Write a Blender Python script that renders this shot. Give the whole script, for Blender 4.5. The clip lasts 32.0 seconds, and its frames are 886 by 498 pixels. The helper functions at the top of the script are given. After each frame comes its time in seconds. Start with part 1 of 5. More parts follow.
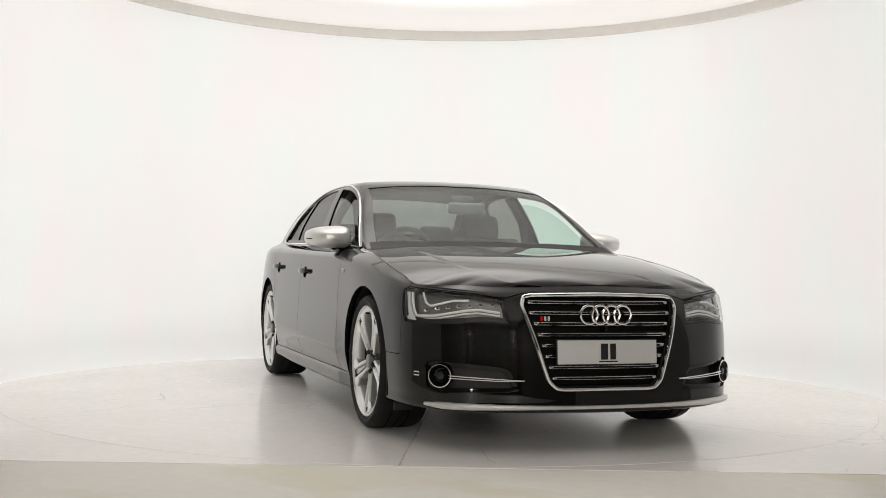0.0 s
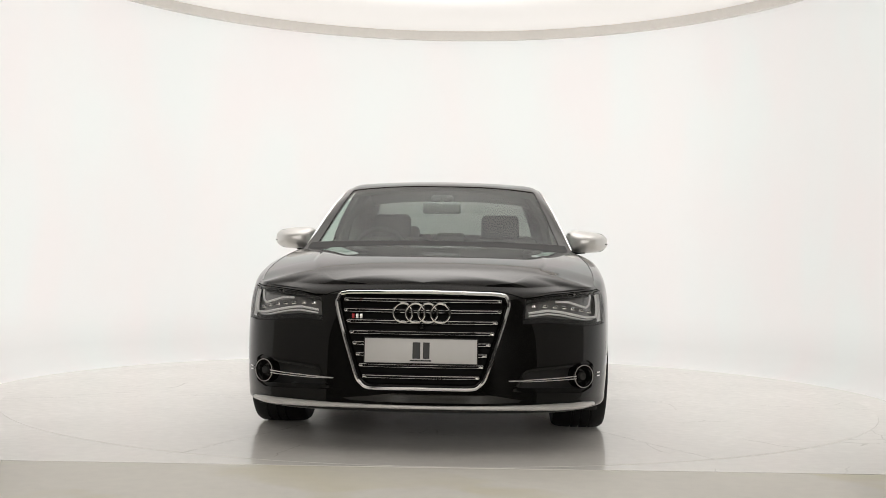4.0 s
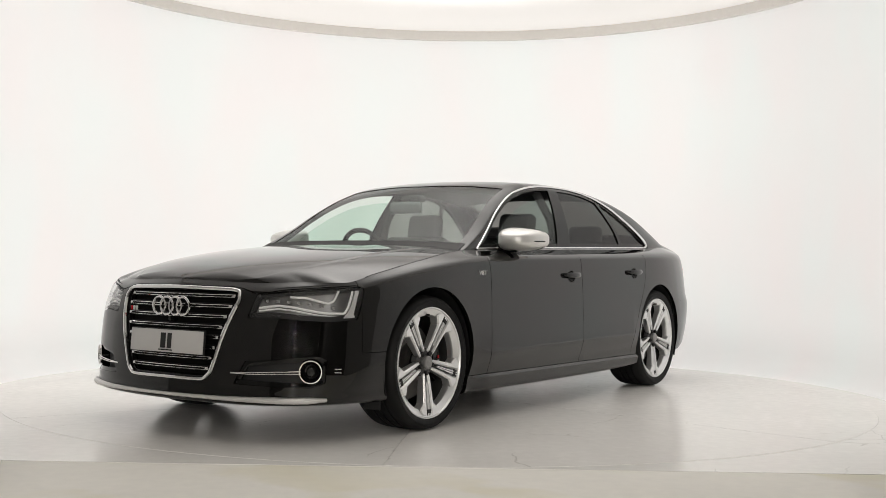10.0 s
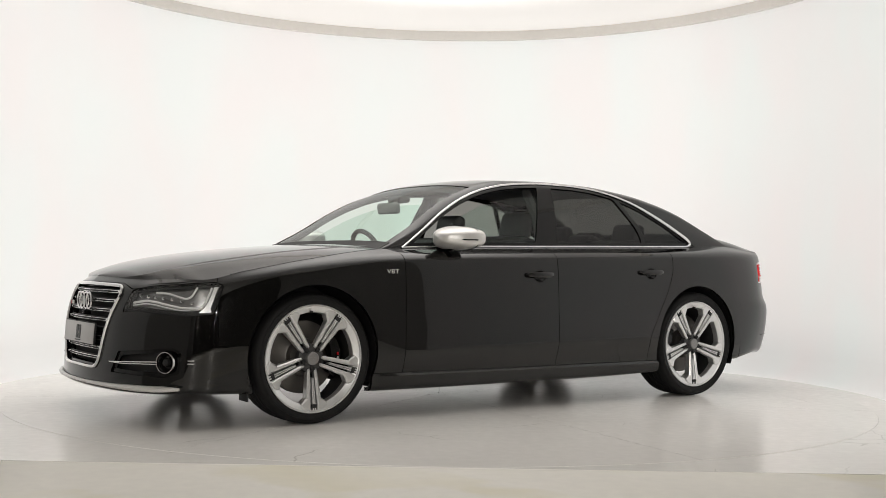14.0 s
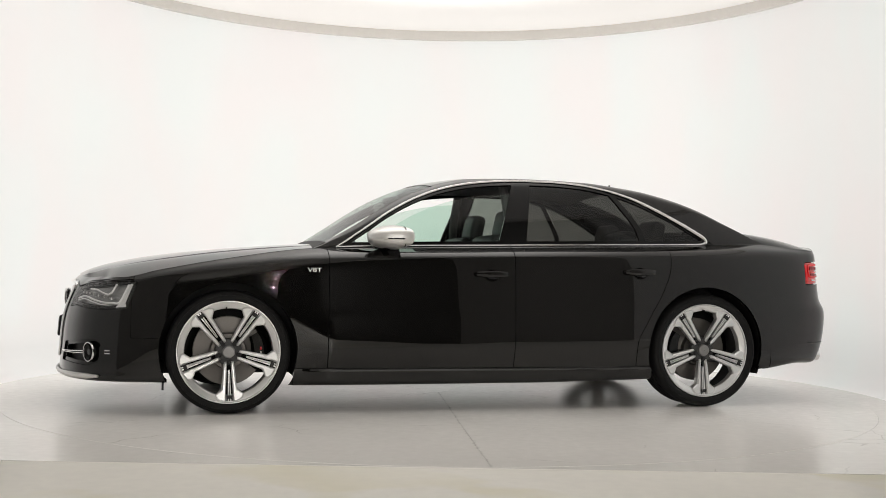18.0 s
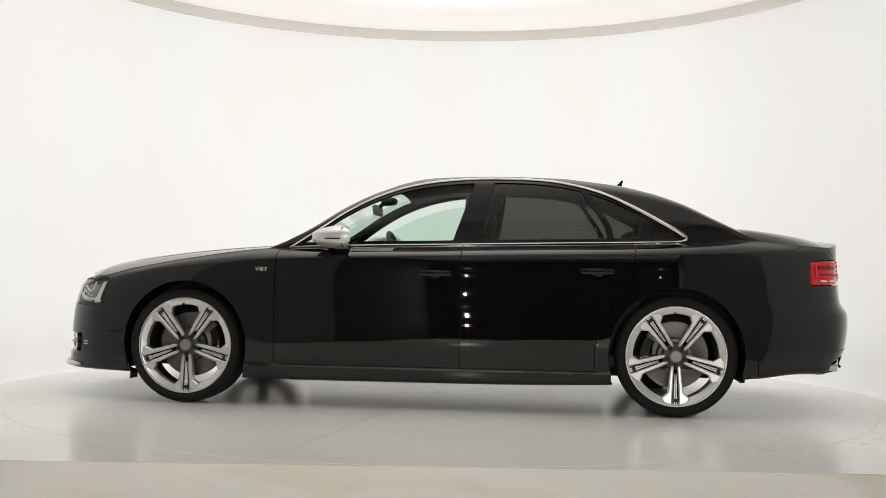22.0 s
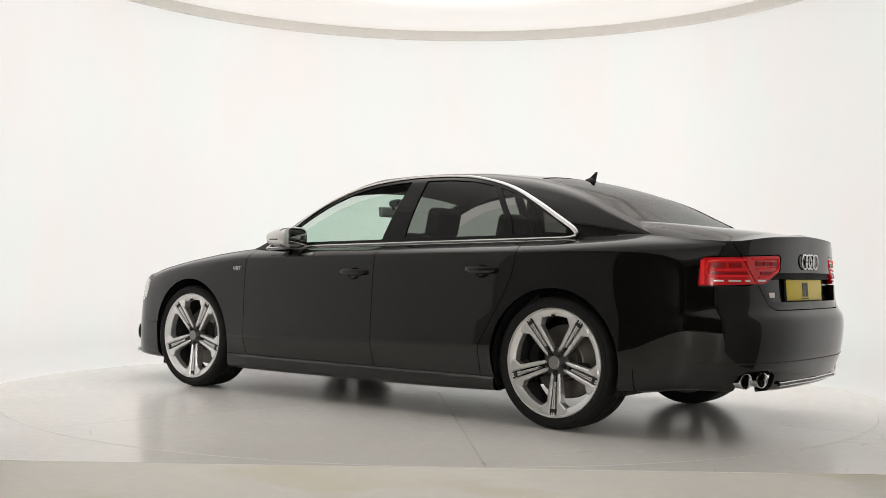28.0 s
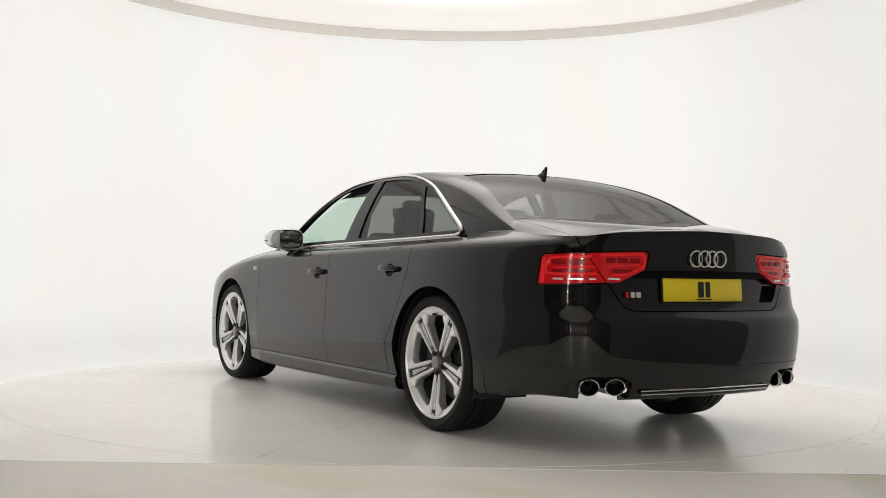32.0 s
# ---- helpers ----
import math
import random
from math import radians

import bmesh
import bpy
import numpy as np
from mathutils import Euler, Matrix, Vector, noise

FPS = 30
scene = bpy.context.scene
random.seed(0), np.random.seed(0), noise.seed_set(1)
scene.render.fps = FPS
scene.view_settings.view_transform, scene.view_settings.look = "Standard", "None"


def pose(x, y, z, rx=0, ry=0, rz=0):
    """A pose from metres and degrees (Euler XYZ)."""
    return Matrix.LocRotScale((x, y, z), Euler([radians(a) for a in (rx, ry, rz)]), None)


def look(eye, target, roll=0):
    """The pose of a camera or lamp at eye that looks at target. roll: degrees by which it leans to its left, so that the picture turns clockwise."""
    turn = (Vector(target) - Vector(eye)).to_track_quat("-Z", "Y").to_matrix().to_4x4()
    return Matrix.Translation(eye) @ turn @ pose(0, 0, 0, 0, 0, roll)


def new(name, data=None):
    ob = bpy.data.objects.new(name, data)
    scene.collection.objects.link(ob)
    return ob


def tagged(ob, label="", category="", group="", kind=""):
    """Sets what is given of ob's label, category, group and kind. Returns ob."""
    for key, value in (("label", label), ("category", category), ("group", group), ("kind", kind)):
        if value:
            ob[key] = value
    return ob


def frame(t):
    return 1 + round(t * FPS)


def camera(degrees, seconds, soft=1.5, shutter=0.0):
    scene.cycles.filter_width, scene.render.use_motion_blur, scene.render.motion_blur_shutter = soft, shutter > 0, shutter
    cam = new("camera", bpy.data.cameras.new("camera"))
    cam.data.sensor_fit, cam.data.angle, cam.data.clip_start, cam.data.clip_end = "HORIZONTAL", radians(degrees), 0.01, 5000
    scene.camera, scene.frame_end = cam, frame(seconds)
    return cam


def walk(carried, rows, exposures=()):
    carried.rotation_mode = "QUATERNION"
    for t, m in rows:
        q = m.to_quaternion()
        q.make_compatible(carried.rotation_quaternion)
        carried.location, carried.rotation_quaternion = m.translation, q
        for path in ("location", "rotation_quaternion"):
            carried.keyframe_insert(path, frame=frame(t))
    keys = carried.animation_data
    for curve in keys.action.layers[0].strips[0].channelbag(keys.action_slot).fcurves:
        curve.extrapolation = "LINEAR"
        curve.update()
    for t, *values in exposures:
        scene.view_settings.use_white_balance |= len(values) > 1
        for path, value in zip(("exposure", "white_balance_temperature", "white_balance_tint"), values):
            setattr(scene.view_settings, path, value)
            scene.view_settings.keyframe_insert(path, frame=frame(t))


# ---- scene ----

# ---------- camera: stands still in the opening of the studio ----------
cam = camera(43.9, 32.0, soft=0.7)
EYE = Vector((0.0, -7.597, 0.859))
VIEW = look(EYE, EYE + Vector((0.0016, 0.99984, 0.01756)), 0.938)
walk(cam, [(0, VIEW), (32, VIEW)])

# ---------- light ----------
world = bpy.data.worlds.new("world")
scene.world = world
world.use_nodes = True
world.node_tree.nodes["Background"].inputs["Color"].default_value = (0.05, 0.05, 0.05, 1)
world.node_tree.nodes["Background"].inputs["Strength"].default_value = 0.2
scene.view_settings.exposure = 0.0


# ---------- materials ----------
def material(name, colour, rough=0.5, metal=0.0, spec=0.5, coat=0.0, coat_rough=0.03, ior=1.45):
    m = bpy.data.materials.new(name)
    m.use_nodes = True
    b = m.node_tree.nodes["Principled BSDF"]
    b.inputs["Base Color"].default_value = (*colour, 1)
    b.inputs["Roughness"].default_value = rough
    b.inputs["Metallic"].default_value = metal
    b.inputs["Specular IOR Level"].default_value = spec
    b.inputs["Coat Weight"].default_value = coat
    b.inputs["Coat Roughness"].default_value = coat_rough
    b.inputs["IOR"].default_value = ior
    return m


def nodes_of(m):
    return m.node_tree.nodes, m.node_tree.links, m.node_tree.nodes["Principled BSDF"]


def vary(m, scale, amount, rough_amount=0.0, bump=0.0, detail=4.0, stretch=(1, 1, 1)):
    """Grain and stains at two scales on a material's own colour, roughness and relief."""
    n, l, b = nodes_of(m)
    co = n.new("ShaderNodeTexCoord")
    mp = n.new("ShaderNodeMapping")
    mp.inputs["Scale"].default_value = stretch
    l.new(co.outputs["Object"], mp.inputs["Vector"])
    big, fine = n.new("ShaderNodeTexNoise"), n.new("ShaderNodeTexNoise")
    for t, k in ((big, scale), (fine, scale * 14)):
        t.inputs["Scale"].default_value = k
        t.inputs["Detail"].default_value = detail
        l.new(mp.outputs["Vector"], t.inputs["Vector"])
    mix = n.new("ShaderNodeMath")
    mix.operation = "ADD"
    l.new(big.outputs["Fac"], mix.inputs[0])
    l.new(fine.outputs["Fac"], mix.inputs[1])
    ramp = n.new("ShaderNodeMapRange")
    ramp.inputs["From Min"].default_value, ramp.inputs["From Max"].default_value = 0.6, 1.4
    ramp.inputs["To Min"].default_value, ramp.inputs["To Max"].default_value = 1 - amount, 1 + amount
    l.new(mix.outputs[0], ramp.inputs["Value"])
    c = n.new("ShaderNodeVectorMath")
    c.operation = "SCALE"
    c.inputs[0].default_value = b.inputs["Base Color"].default_value[:3]
    l.new(ramp.outputs["Result"], c.inputs["Scale"])
    l.new(c.outputs["Vector"], b.inputs["Base Color"])
    if rough_amount:
        r = n.new("ShaderNodeMapRange")
        base = b.inputs["Roughness"].default_value
        r.inputs["From Min"].default_value, r.inputs["From Max"].default_value = 0.6, 1.4
        r.inputs["To Min"].default_value, r.inputs["To Max"].default_value = max(0, base - rough_amount), base + rough_amount
        l.new(mix.outputs[0], r.inputs["Value"])
        l.new(r.outputs["Result"], b.inputs["Roughness"])
    if bump:
        bp = n.new("ShaderNodeBump")
        bp.inputs["Strength"].default_value, bp.inputs["Distance"].default_value = bump, 0.002
        l.new(fine.outputs["Fac"], bp.inputs["Height"])
        l.new(bp.outputs["Normal"], b.inputs["Normal"])
    return m


def glass(name, tint, rough=0.0):
    """Thin tinted pane: transparent with a clear mirror coat."""
    m = bpy.data.materials.new(name)
    m.use_nodes = True
    n, l = m.node_tree.nodes, m.node_tree.links
    n.remove(n["Principled BSDF"])
    t, g, mix, lw = (n.new("ShaderNodeBsdfTransparent"), n.new("ShaderNodeBsdfGlossy"), n.new("ShaderNodeMixShader"), n.new("ShaderNodeLayerWeight"))
    pw, fr = n.new("ShaderNodeMath"), n.new("ShaderNodeMath")
    t.inputs["Color"].default_value = (*tint, 1)
    g.inputs["Roughness"].default_value = rough
    # gloss grows towards the edge-on view, as on a pane with two faces
    pw.operation, fr.operation = "POWER", "MULTIPLY_ADD"
    pw.inputs[1].default_value, fr.inputs[1].default_value, fr.inputs[2].default_value = 4.5, 0.65, 0.04
    l.new(lw.outputs["Facing"], pw.inputs[0])
    l.new(pw.outputs[0], fr.inputs[0])
    l.new(fr.outputs[0], mix.inputs[0])
    l.new(t.outputs[0], mix.inputs[1])
    l.new(g.outputs[0], mix.inputs[2])
    l.new(mix.outputs[0], n["Material Output"].inputs["Surface"])
    return m


PAINT = vary(material("black_paint", (0.0045, 0.0043, 0.004), 0.012, 0.0, 0.5, ior=1.5), 3.0, 0.15)
GLOSS_BLACK = material("gloss_black", (0.005, 0.005, 0.005), 0.06, 0, 0.35)
MATT_BLACK = vary(material("matt_black_plastic", (0.012, 0.012, 0.012), 0.6), 20, 0.2, 0.05)
RUBBER = vary(material("tyre_rubber", (0.010, 0.010, 0.010), 0.62, 0, 0.22), 18, 0.25, 0.08, 0.25)
CHROME = material("chrome", (0.80, 0.80, 0.80), 0.09, 1.0)
SATIN = vary(material("brushed_aluminium", (0.70, 0.69, 0.67), 0.36, 0.6), 30, 0.04)
ALLOY = vary(material("alloy_silver", (0.74, 0.74, 0.735), 0.32, 0.85), 4, 0.03)
DISC = vary(material("brake_steel", (0.15, 0.14, 0.13), 0.42, 0.8), 12, 0.12, 0.08)
LEATHER = vary(material("black_leather", (0.014, 0.014, 0.0145), 0.5), 10, 0.2, 0.08, 0.3)
GLASS_CLEAR = glass("green_tinted_glass", (0.74, 0.86, 0.80))
GLASS_DARK = glass("privacy_glass", (0.24, 0.24, 0.228))
GLASS_REAR = glass("rear_tinted_glass", (0.24, 0.245, 0.235))
GLASS_LAMP = glass("lamp_glass", (0.93, 0.93, 0.93))
LAMP_RED = material("red_lens", (0.58, 0.008, 0.012), 0.12, 0, 0.4, 0.6)
LAMP_BRIGHT = material("bright_red_lens", (0.85, 0.022, 0.028), 0.22, 0, 0.3)
LAMP_DEEP = material("deep_red_lens", (0.24, 0.004, 0.007), 0.25, 0, 0.3)
LAMP_WHITE = material("clear_lens", (0.90, 0.90, 0.90), 0.4)
PLATE_WHITE = vary(material("plate_white", (0.55, 0.54, 0.53), 0.35), 30, 0.02)
PLATE_YELLOW = vary(material("plate_yellow", (0.75, 0.58, 0.02), 0.35), 30, 0.02)
INK = material("black_ink", (0.01, 0.01, 0.01), 0.4)
RED = material("red_enamel", (0.45, 0.01, 0.015), 0.25)
WHITE_WALL = vary(material("white_studio_wall", (0.80, 0.79, 0.77), 0.6), 0.9, 0.012)
TRIM_GREY = vary(material("grey_ceiling_trim", (0.86, 0.83, 0.79), 0.5), 2, 0.03)
CEILING = vary(material("white_ceiling", (0.78, 0.755, 0.735), 0.7), 0.8, 0.015)
FLOOR = vary(material("white_epoxy_floor", (0.88, 0.855, 0.82), 0.19, 0, 0.25), 1.2, 0.025, 0.04)
FLOOR_FRONT = vary(material("cream_floor", (0.82, 0.795, 0.735), 0.55), 1.1, 0.05, 0.06)


def worn(m, colour, scale, width, keep, strength):
    """Fine dark cracks and scuffs with a colour of their own, in patches."""
    n, l, b = nodes_of(m)
    co, info, add = n.new("ShaderNodeTexCoord"), n.new("ShaderNodeObjectInfo"), n.new("ShaderNodeVectorMath")
    l.new(co.outputs["Object"], add.inputs[0])
    sc = n.new("ShaderNodeMath")
    sc.operation = "MULTIPLY"
    sc.inputs[1].default_value = 37.0
    l.new(info.outputs["Random"], sc.inputs[0])
    l.new(sc.outputs[0], add.inputs[1])
    bend, wob = n.new("ShaderNodeTexNoise"), n.new("ShaderNodeVectorMath")
    bend.inputs["Scale"].default_value, bend.inputs["Detail"].default_value = scale * 2.5, 6.0
    l.new(add.outputs[0], bend.inputs["Vector"])
    wob.operation = "MULTIPLY_ADD"
    wob.inputs[1].default_value = (0.22, 0.22, 0.0)
    l.new(bend.outputs["Color"], wob.inputs[0])
    l.new(add.outputs[0], wob.inputs[2])
    cell, gate = n.new("ShaderNodeTexVoronoi"), n.new("ShaderNodeTexNoise")
    cell.feature = "DISTANCE_TO_EDGE"
    cell.inputs["Scale"].default_value = scale
    l.new(wob.outputs[0], cell.inputs["Vector"])
    gate.inputs["Scale"].default_value, gate.inputs["Detail"].default_value = scale * 1.3, 3.0
    l.new(add.outputs[0], gate.inputs["Vector"])
    line, spot, mul = n.new("ShaderNodeMapRange"), n.new("ShaderNodeMapRange"), n.new("ShaderNodeMath")
    for node, a, c, d, e in ((line, 0.0, width, strength, 0.0), (spot, keep, keep + 0.06, 0.0, 1.0)):
        for key, value in (("From Min", a), ("From Max", c), ("To Min", d), ("To Max", e)):
            node.inputs[key].default_value = value
    l.new(cell.outputs["Distance"], line.inputs["Value"])
    l.new(gate.outputs["Fac"], spot.inputs["Value"])
    mul.operation = "MULTIPLY"
    l.new(line.outputs["Result"], mul.inputs[0])
    l.new(spot.outputs["Result"], mul.inputs[1])
    mix = n.new("ShaderNodeMix")
    mix.data_type = "RGBA"
    mix.inputs[7].default_value = (*colour, 1)
    l.new(mul.outputs[0], mix.inputs[0])
    l.new(b.inputs["Base Color"].links[0].from_socket, mix.inputs[6])
    l.new(mix.outputs[2], b.inputs["Base Color"])
    return m


worn(FLOOR, (0.16, 0.13, 0.09), 1.1, 0.005, 0.56, 0.35)
worn(FLOOR_FRONT, (0.68, 0.62, 0.38), 0.9, 0.42, 0.54, 0.36)
GREY_PANEL = vary(material("grey_wall_panel", (0.36, 0.352, 0.34), 0.7), 1.5, 0.05)
CURTAIN = vary(material("dark_drape", (0.03, 0.029, 0.028), 0.9), 3, 0.3)


# ---------- mesh helpers ----------
def spline(pts):
    """A smooth curve y(x) through a few points, without overshoot."""
    xs = np.array([p[0] for p in pts], float)
    ys = np.array([p[1] for p in pts], float)
    if xs[0] > xs[-1]:
        xs, ys = xs[::-1], ys[::-1]
    h, dl = np.diff(xs), np.diff(ys) / np.diff(xs)
    m = np.zeros(len(xs))
    for i in range(1, len(xs) - 1):
        if dl[i - 1] * dl[i] > 0:
            w1, w2 = 2 * h[i] + h[i - 1], h[i] + 2 * h[i - 1]
            m[i] = (w1 + w2) / (w1 / dl[i - 1] + w2 / dl[i])
    m[0], m[-1] = dl[0], dl[-1]

    def at(x):
        x = np.asarray(x, float)
        i = np.clip(np.searchsorted(xs, x) - 1, 0, len(xs) - 2)
        t = (np.clip(x, xs[0], xs[-1]) - xs[i]) / h[i]
        return (ys[i] * (1 + 2 * t) * (1 - t) ** 2 + m[i] * h[i] * t * (1 - t) ** 2 + ys[i + 1] * t * t * (3 - 2 * t) + m[i + 1] * h[i] * t * t * (t - 1))
    return at


def mesh_from(verts, faces, sharp=35):
    me = bpy.data.meshes.new("m")
    me.from_pydata([tuple(map(float, v)) for v in verts], [], [tuple(map(int, f)) for f in faces])
    me.polygons.foreach_set("use_smooth", [True] * len(me.polygons))
    me.update()
    me.set_sharp_from_angle(angle=radians(sharp))
    return me


def part(name, geo, mat, parent=None, label="", m=None, sharp=35):
    """Links a bmesh or (verts, faces) as one mesh object under a thing or a part."""
    if isinstance(geo, bmesh.types.BMesh):
        me = bpy.data.meshes.new(name)
        geo.to_mesh(me)
        geo.free()
        me.polygons.foreach_set("use_smooth", [True] * len(me.polygons))
        me.set_sharp_from_angle(angle=radians(sharp))
    elif isinstance(geo, bpy.types.Mesh):
        me = geo
    else:
        me = mesh_from(*geo, sharp=sharp)
    if mat and not me.materials:
        me.materials.append(mat)
    ob = new(name, me)
    ob.parent = parent
    if m is not None:
        ob.matrix_basis = m
    if label:
        ob["label"] = label
    return ob


def mirrored(geo):
    v, f = geo
    v = np.array(v, float).copy()
    v[:, 1] *= -1
    return v, [tuple(reversed(q)) for q in f]


def grid_geo(P, close_u=False, close_v=False):
    """Faces over an array of points (nu, nv, 3)."""
    nu, nv = P.shape[:2]
    f = []
    for i in range(nu if close_u else nu - 1):
        for j in range(nv if close_v else nv - 1):
            a, b = i, (i + 1) % nu
            c, d = j, (j + 1) % nv
            f.append((a * nv + c, b * nv + c, b * nv + d, a * nv + d))
    return P.reshape(-1, 3), f


def merge(*geos):
    vs, fs, o = [], [], 0
    for v, f in geos:
        vs.append(np.array(v, float).reshape(-1, 3))
        fs += [tuple(i + o for i in q) for q in f]
        o += len(v)
    return np.concatenate(vs), fs


def lathe(profile, n=48, axis="y", caps=False):
    """Turns a profile of (radius, along) round an axis."""
    P = np.zeros((n, len(profile), 3))
    for i in range(n):
        a = 2 * math.pi * i / n
        for j, (r, h) in enumerate(profile):
            P[i, j] = {"y": (r * math.cos(a), h, r * math.sin(a)), "z": (r * math.cos(a), r * math.sin(a), h), "x": (h, r * math.cos(a), r * math.sin(a))}[axis]
    return grid_geo(P, close_u=True)


def box(cx, cy, cz, sx, sy, sz, bevel=0.0, seg=2):
    bm = bmesh.new()
    bmesh.ops.create_cube(bm, size=1, matrix=Matrix.Translation((cx, cy, cz)) @ Matrix.Diagonal((sx, sy, sz, 1)))
    if bevel:
        bmesh.ops.bevel(bm, geom=bm.edges[:], offset=bevel, segments=seg, profile=0.5, affect="EDGES")
    return bm


def bm_geo(bm):
    bm.verts.index_update()
    v = [tuple(x.co) for x in bm.verts]
    f = [tuple(x.index for x in q.verts) for q in bm.faces]
    bm.free()
    return np.array(v), f


def tube(path, radius, n=8, closed=False, flat=1.0, up=(0, 0, 1)):
    """Sweeps a round or flattened bar along points."""
    pts = np.array(path, float)
    k = len(pts)
    P = np.zeros((k, n, 3))
    for i in range(k):
        a = pts[(i - 1) % k] if (closed or i > 0) else pts[i]
        b = pts[(i + 1) % k] if (closed or i < k - 1) else pts[i]
        t = (b - a) / (np.linalg.norm(b - a) + 1e-12)
        u = np.array(up, float)
        s = np.cross(t, u)
        s /= np.linalg.norm(s) + 1e-12
        w = np.cross(s, t)
        r = radius[i] if hasattr(radius, "__len__") else radius
        for j in range(n):
            q = 2 * math.pi * j / n
            P[i, j] = pts[i] + r * (math.cos(q) * s * flat + math.sin(q) * w)
    v, f = grid_geo(P, close_u=closed, close_v=True)
    if not closed:
        f = f + [tuple(range(n)), tuple(range((k - 1) * n, k * n))[::-1]]
    return v, f


def poly_sdf(a, b, poly, r=0.0):
    """Signed distance to a polygon with rounded corners; negative inside."""
    p = np.stack([np.asarray(a, float), np.asarray(b, float)], -1)
    d = np.full(p.shape[:-1], 1e9)
    inside = np.zeros(p.shape[:-1], bool)
    n = len(poly)
    for i in range(n):
        q0, q1 = np.array(poly[i], float), np.array(poly[(i + 1) % n], float)
        e = q1 - q0
        w = p - q0
        t = np.clip((w @ e) / (e @ e), 0, 1)
        d = np.minimum(d, np.linalg.norm(w - t[..., None] * e, axis=-1))
        c = ((q0[1] > p[..., 1]) != (q1[1] > p[..., 1]))
        with np.errstate(divide="ignore", invalid="ignore"):
            inside ^= c & (p[..., 0] < (q1[0] - q0[0]) * (p[..., 1] - q0[1]) / (q1[1] - q0[1]) + q0[0])
    return np.where(inside, -d, d) - r


def patch(fn, us, vs, cuts=(), flange=0.0):
    """A panel cut out of the surface fn(u, v): kept where every cut(P, u, v) is below zero.
    Its edges are turned inwards by flange."""
    U, V = np.meshgrid(us, vs, indexing="ij")
    uv = np.stack([U.ravel(), V.ravel()], 1)
    nu, nv = len(us), len(vs)
    faces = [(i * nv + j, (i + 1) * nv + j, (i + 1) * nv + j + 1, i * nv + j + 1) for i in range(nu - 1) for j in range(nv - 1)]
    uv = list(map(tuple, uv))
    for cut in cuts:
        A = np.array(uv)
        val = cut(fn(A[:, 0], A[:, 1]), A[:, 0], A[:, 1])
        inside = val < 0
        pairs = {}
        for f in faces:
            for k, i in enumerate(f):
                j = f[k - 1]
                if inside[i] != inside[j]:
                    pairs.setdefault((min(i, j), max(i, j)), len(pairs))
        if pairs:
            ij = np.array(list(pairs))
            a, c = A[ij[:, 0]], A[ij[:, 1]]
            lo, hi = np.zeros(len(ij)), np.ones(len(ij))
            flo, fhi = val[ij[:, 0]].copy(), val[ij[:, 1]].copy()
            for step in range(7):
                t = lo + (hi - lo) * np.clip(flo / (flo - fhi + 1e-15), 0.05, 0.95) if step < 6 else lo + (hi - lo) * flo / (flo - fhi + 1e-15)
                q = a + (c - a) * t[:, None]
                fq = cut(fn(q[:, 0], q[:, 1]), q[:, 0], q[:, 1])
                same = (fq < 0) == (flo < 0)
                lo, flo = np.where(same, t, lo), np.where(same, fq, flo)
                hi, fhi = np.where(same, hi, t), np.where(same, fhi, fq)
            base = len(uv)
            uv = uv + list(map(tuple, q))
        out = []
        for f in faces:
            sgn = [inside[i] for i in f]
            if all(sgn):
                out.append(f)
            elif any(sgn):
                q = []
                for k, i in enumerate(f):
                    j = f[(k + 1) % len(f)]
                    if sgn[k]:
                        q.append(i)
                    if sgn[k] != sgn[(k + 1) % len(f)]:
                        q.append(base + pairs[(min(i, j), max(i, j))])
                if len(q) > 2:
                    out.append(tuple(q))
        faces = out
    used = sorted({i for f in faces for i in f})
    re = {i: k for k, i in enumerate(used)}
    A = np.array([uv[i] for i in used])
    P = fn(A[:, 0], A[:, 1])
    faces = [tuple(re[i] for i in f) for f in faces]
    # face outwards, away from the car's middle line
    a, c, d = (np.array([f[k] for f in faces]) for k in (0, 1, -1))
    n = np.cross(P[c] - P[a], P[d] - P[a])
    away = P[a] - np.stack([P[a][:, 0] * 0.75, P[a][:, 1] * 0.0, np.full(len(a), 0.5)], 1)
    if (n * away).sum() < 0:
        faces = [tuple(reversed(f)) for f in faces]
    if flange:
        N = np.zeros_like(P)
        a, c, d = (np.array([f[k] for f in faces]) for k in (0, 1, 2))
        n = np.cross(P[c] - P[a], P[d] - P[c])
        for k, f in enumerate(faces):
            for i in f:
                N[i] += n[k]
        N /= np.linalg.norm(N, axis=1)[:, None] + 1e-12
        seen = {}
        for f in faces:
            for k in range(len(f)):
                a, b = f[k], f[(k + 1) % len(f)]
                seen[(a, b)] = 1
        rim = [(a, b) for (a, b) in seen if (b, a) not in seen]
        idx = {}
        extra = []
        for a, b in rim:
            for i in (a, b):
                if i not in idx:
                    idx[i] = len(P) + len(extra)
                    extra.append(P[i] - N[i] * flange)
        P = np.concatenate([P, np.array(extra).reshape(-1, 3)])
        faces = faces + [(b, a, idx[a], idx[b]) for a, b in rim]
    return P, faces


# ---------- turning of the table ----------
TURN = (18.57, -2.45, -23.71, -44.76, -65.89, -86.28, -107.11, -127.97, -149.01)
angle_at = spline([(4 * i, a) for i, a in enumerate(TURN)])


def heading(t):
    return float(angle_at(t)) - 90.0


# ---------- studio ----------
R_WALL, H_WALL = 3.27, 3.20
OPEN = radians(47)


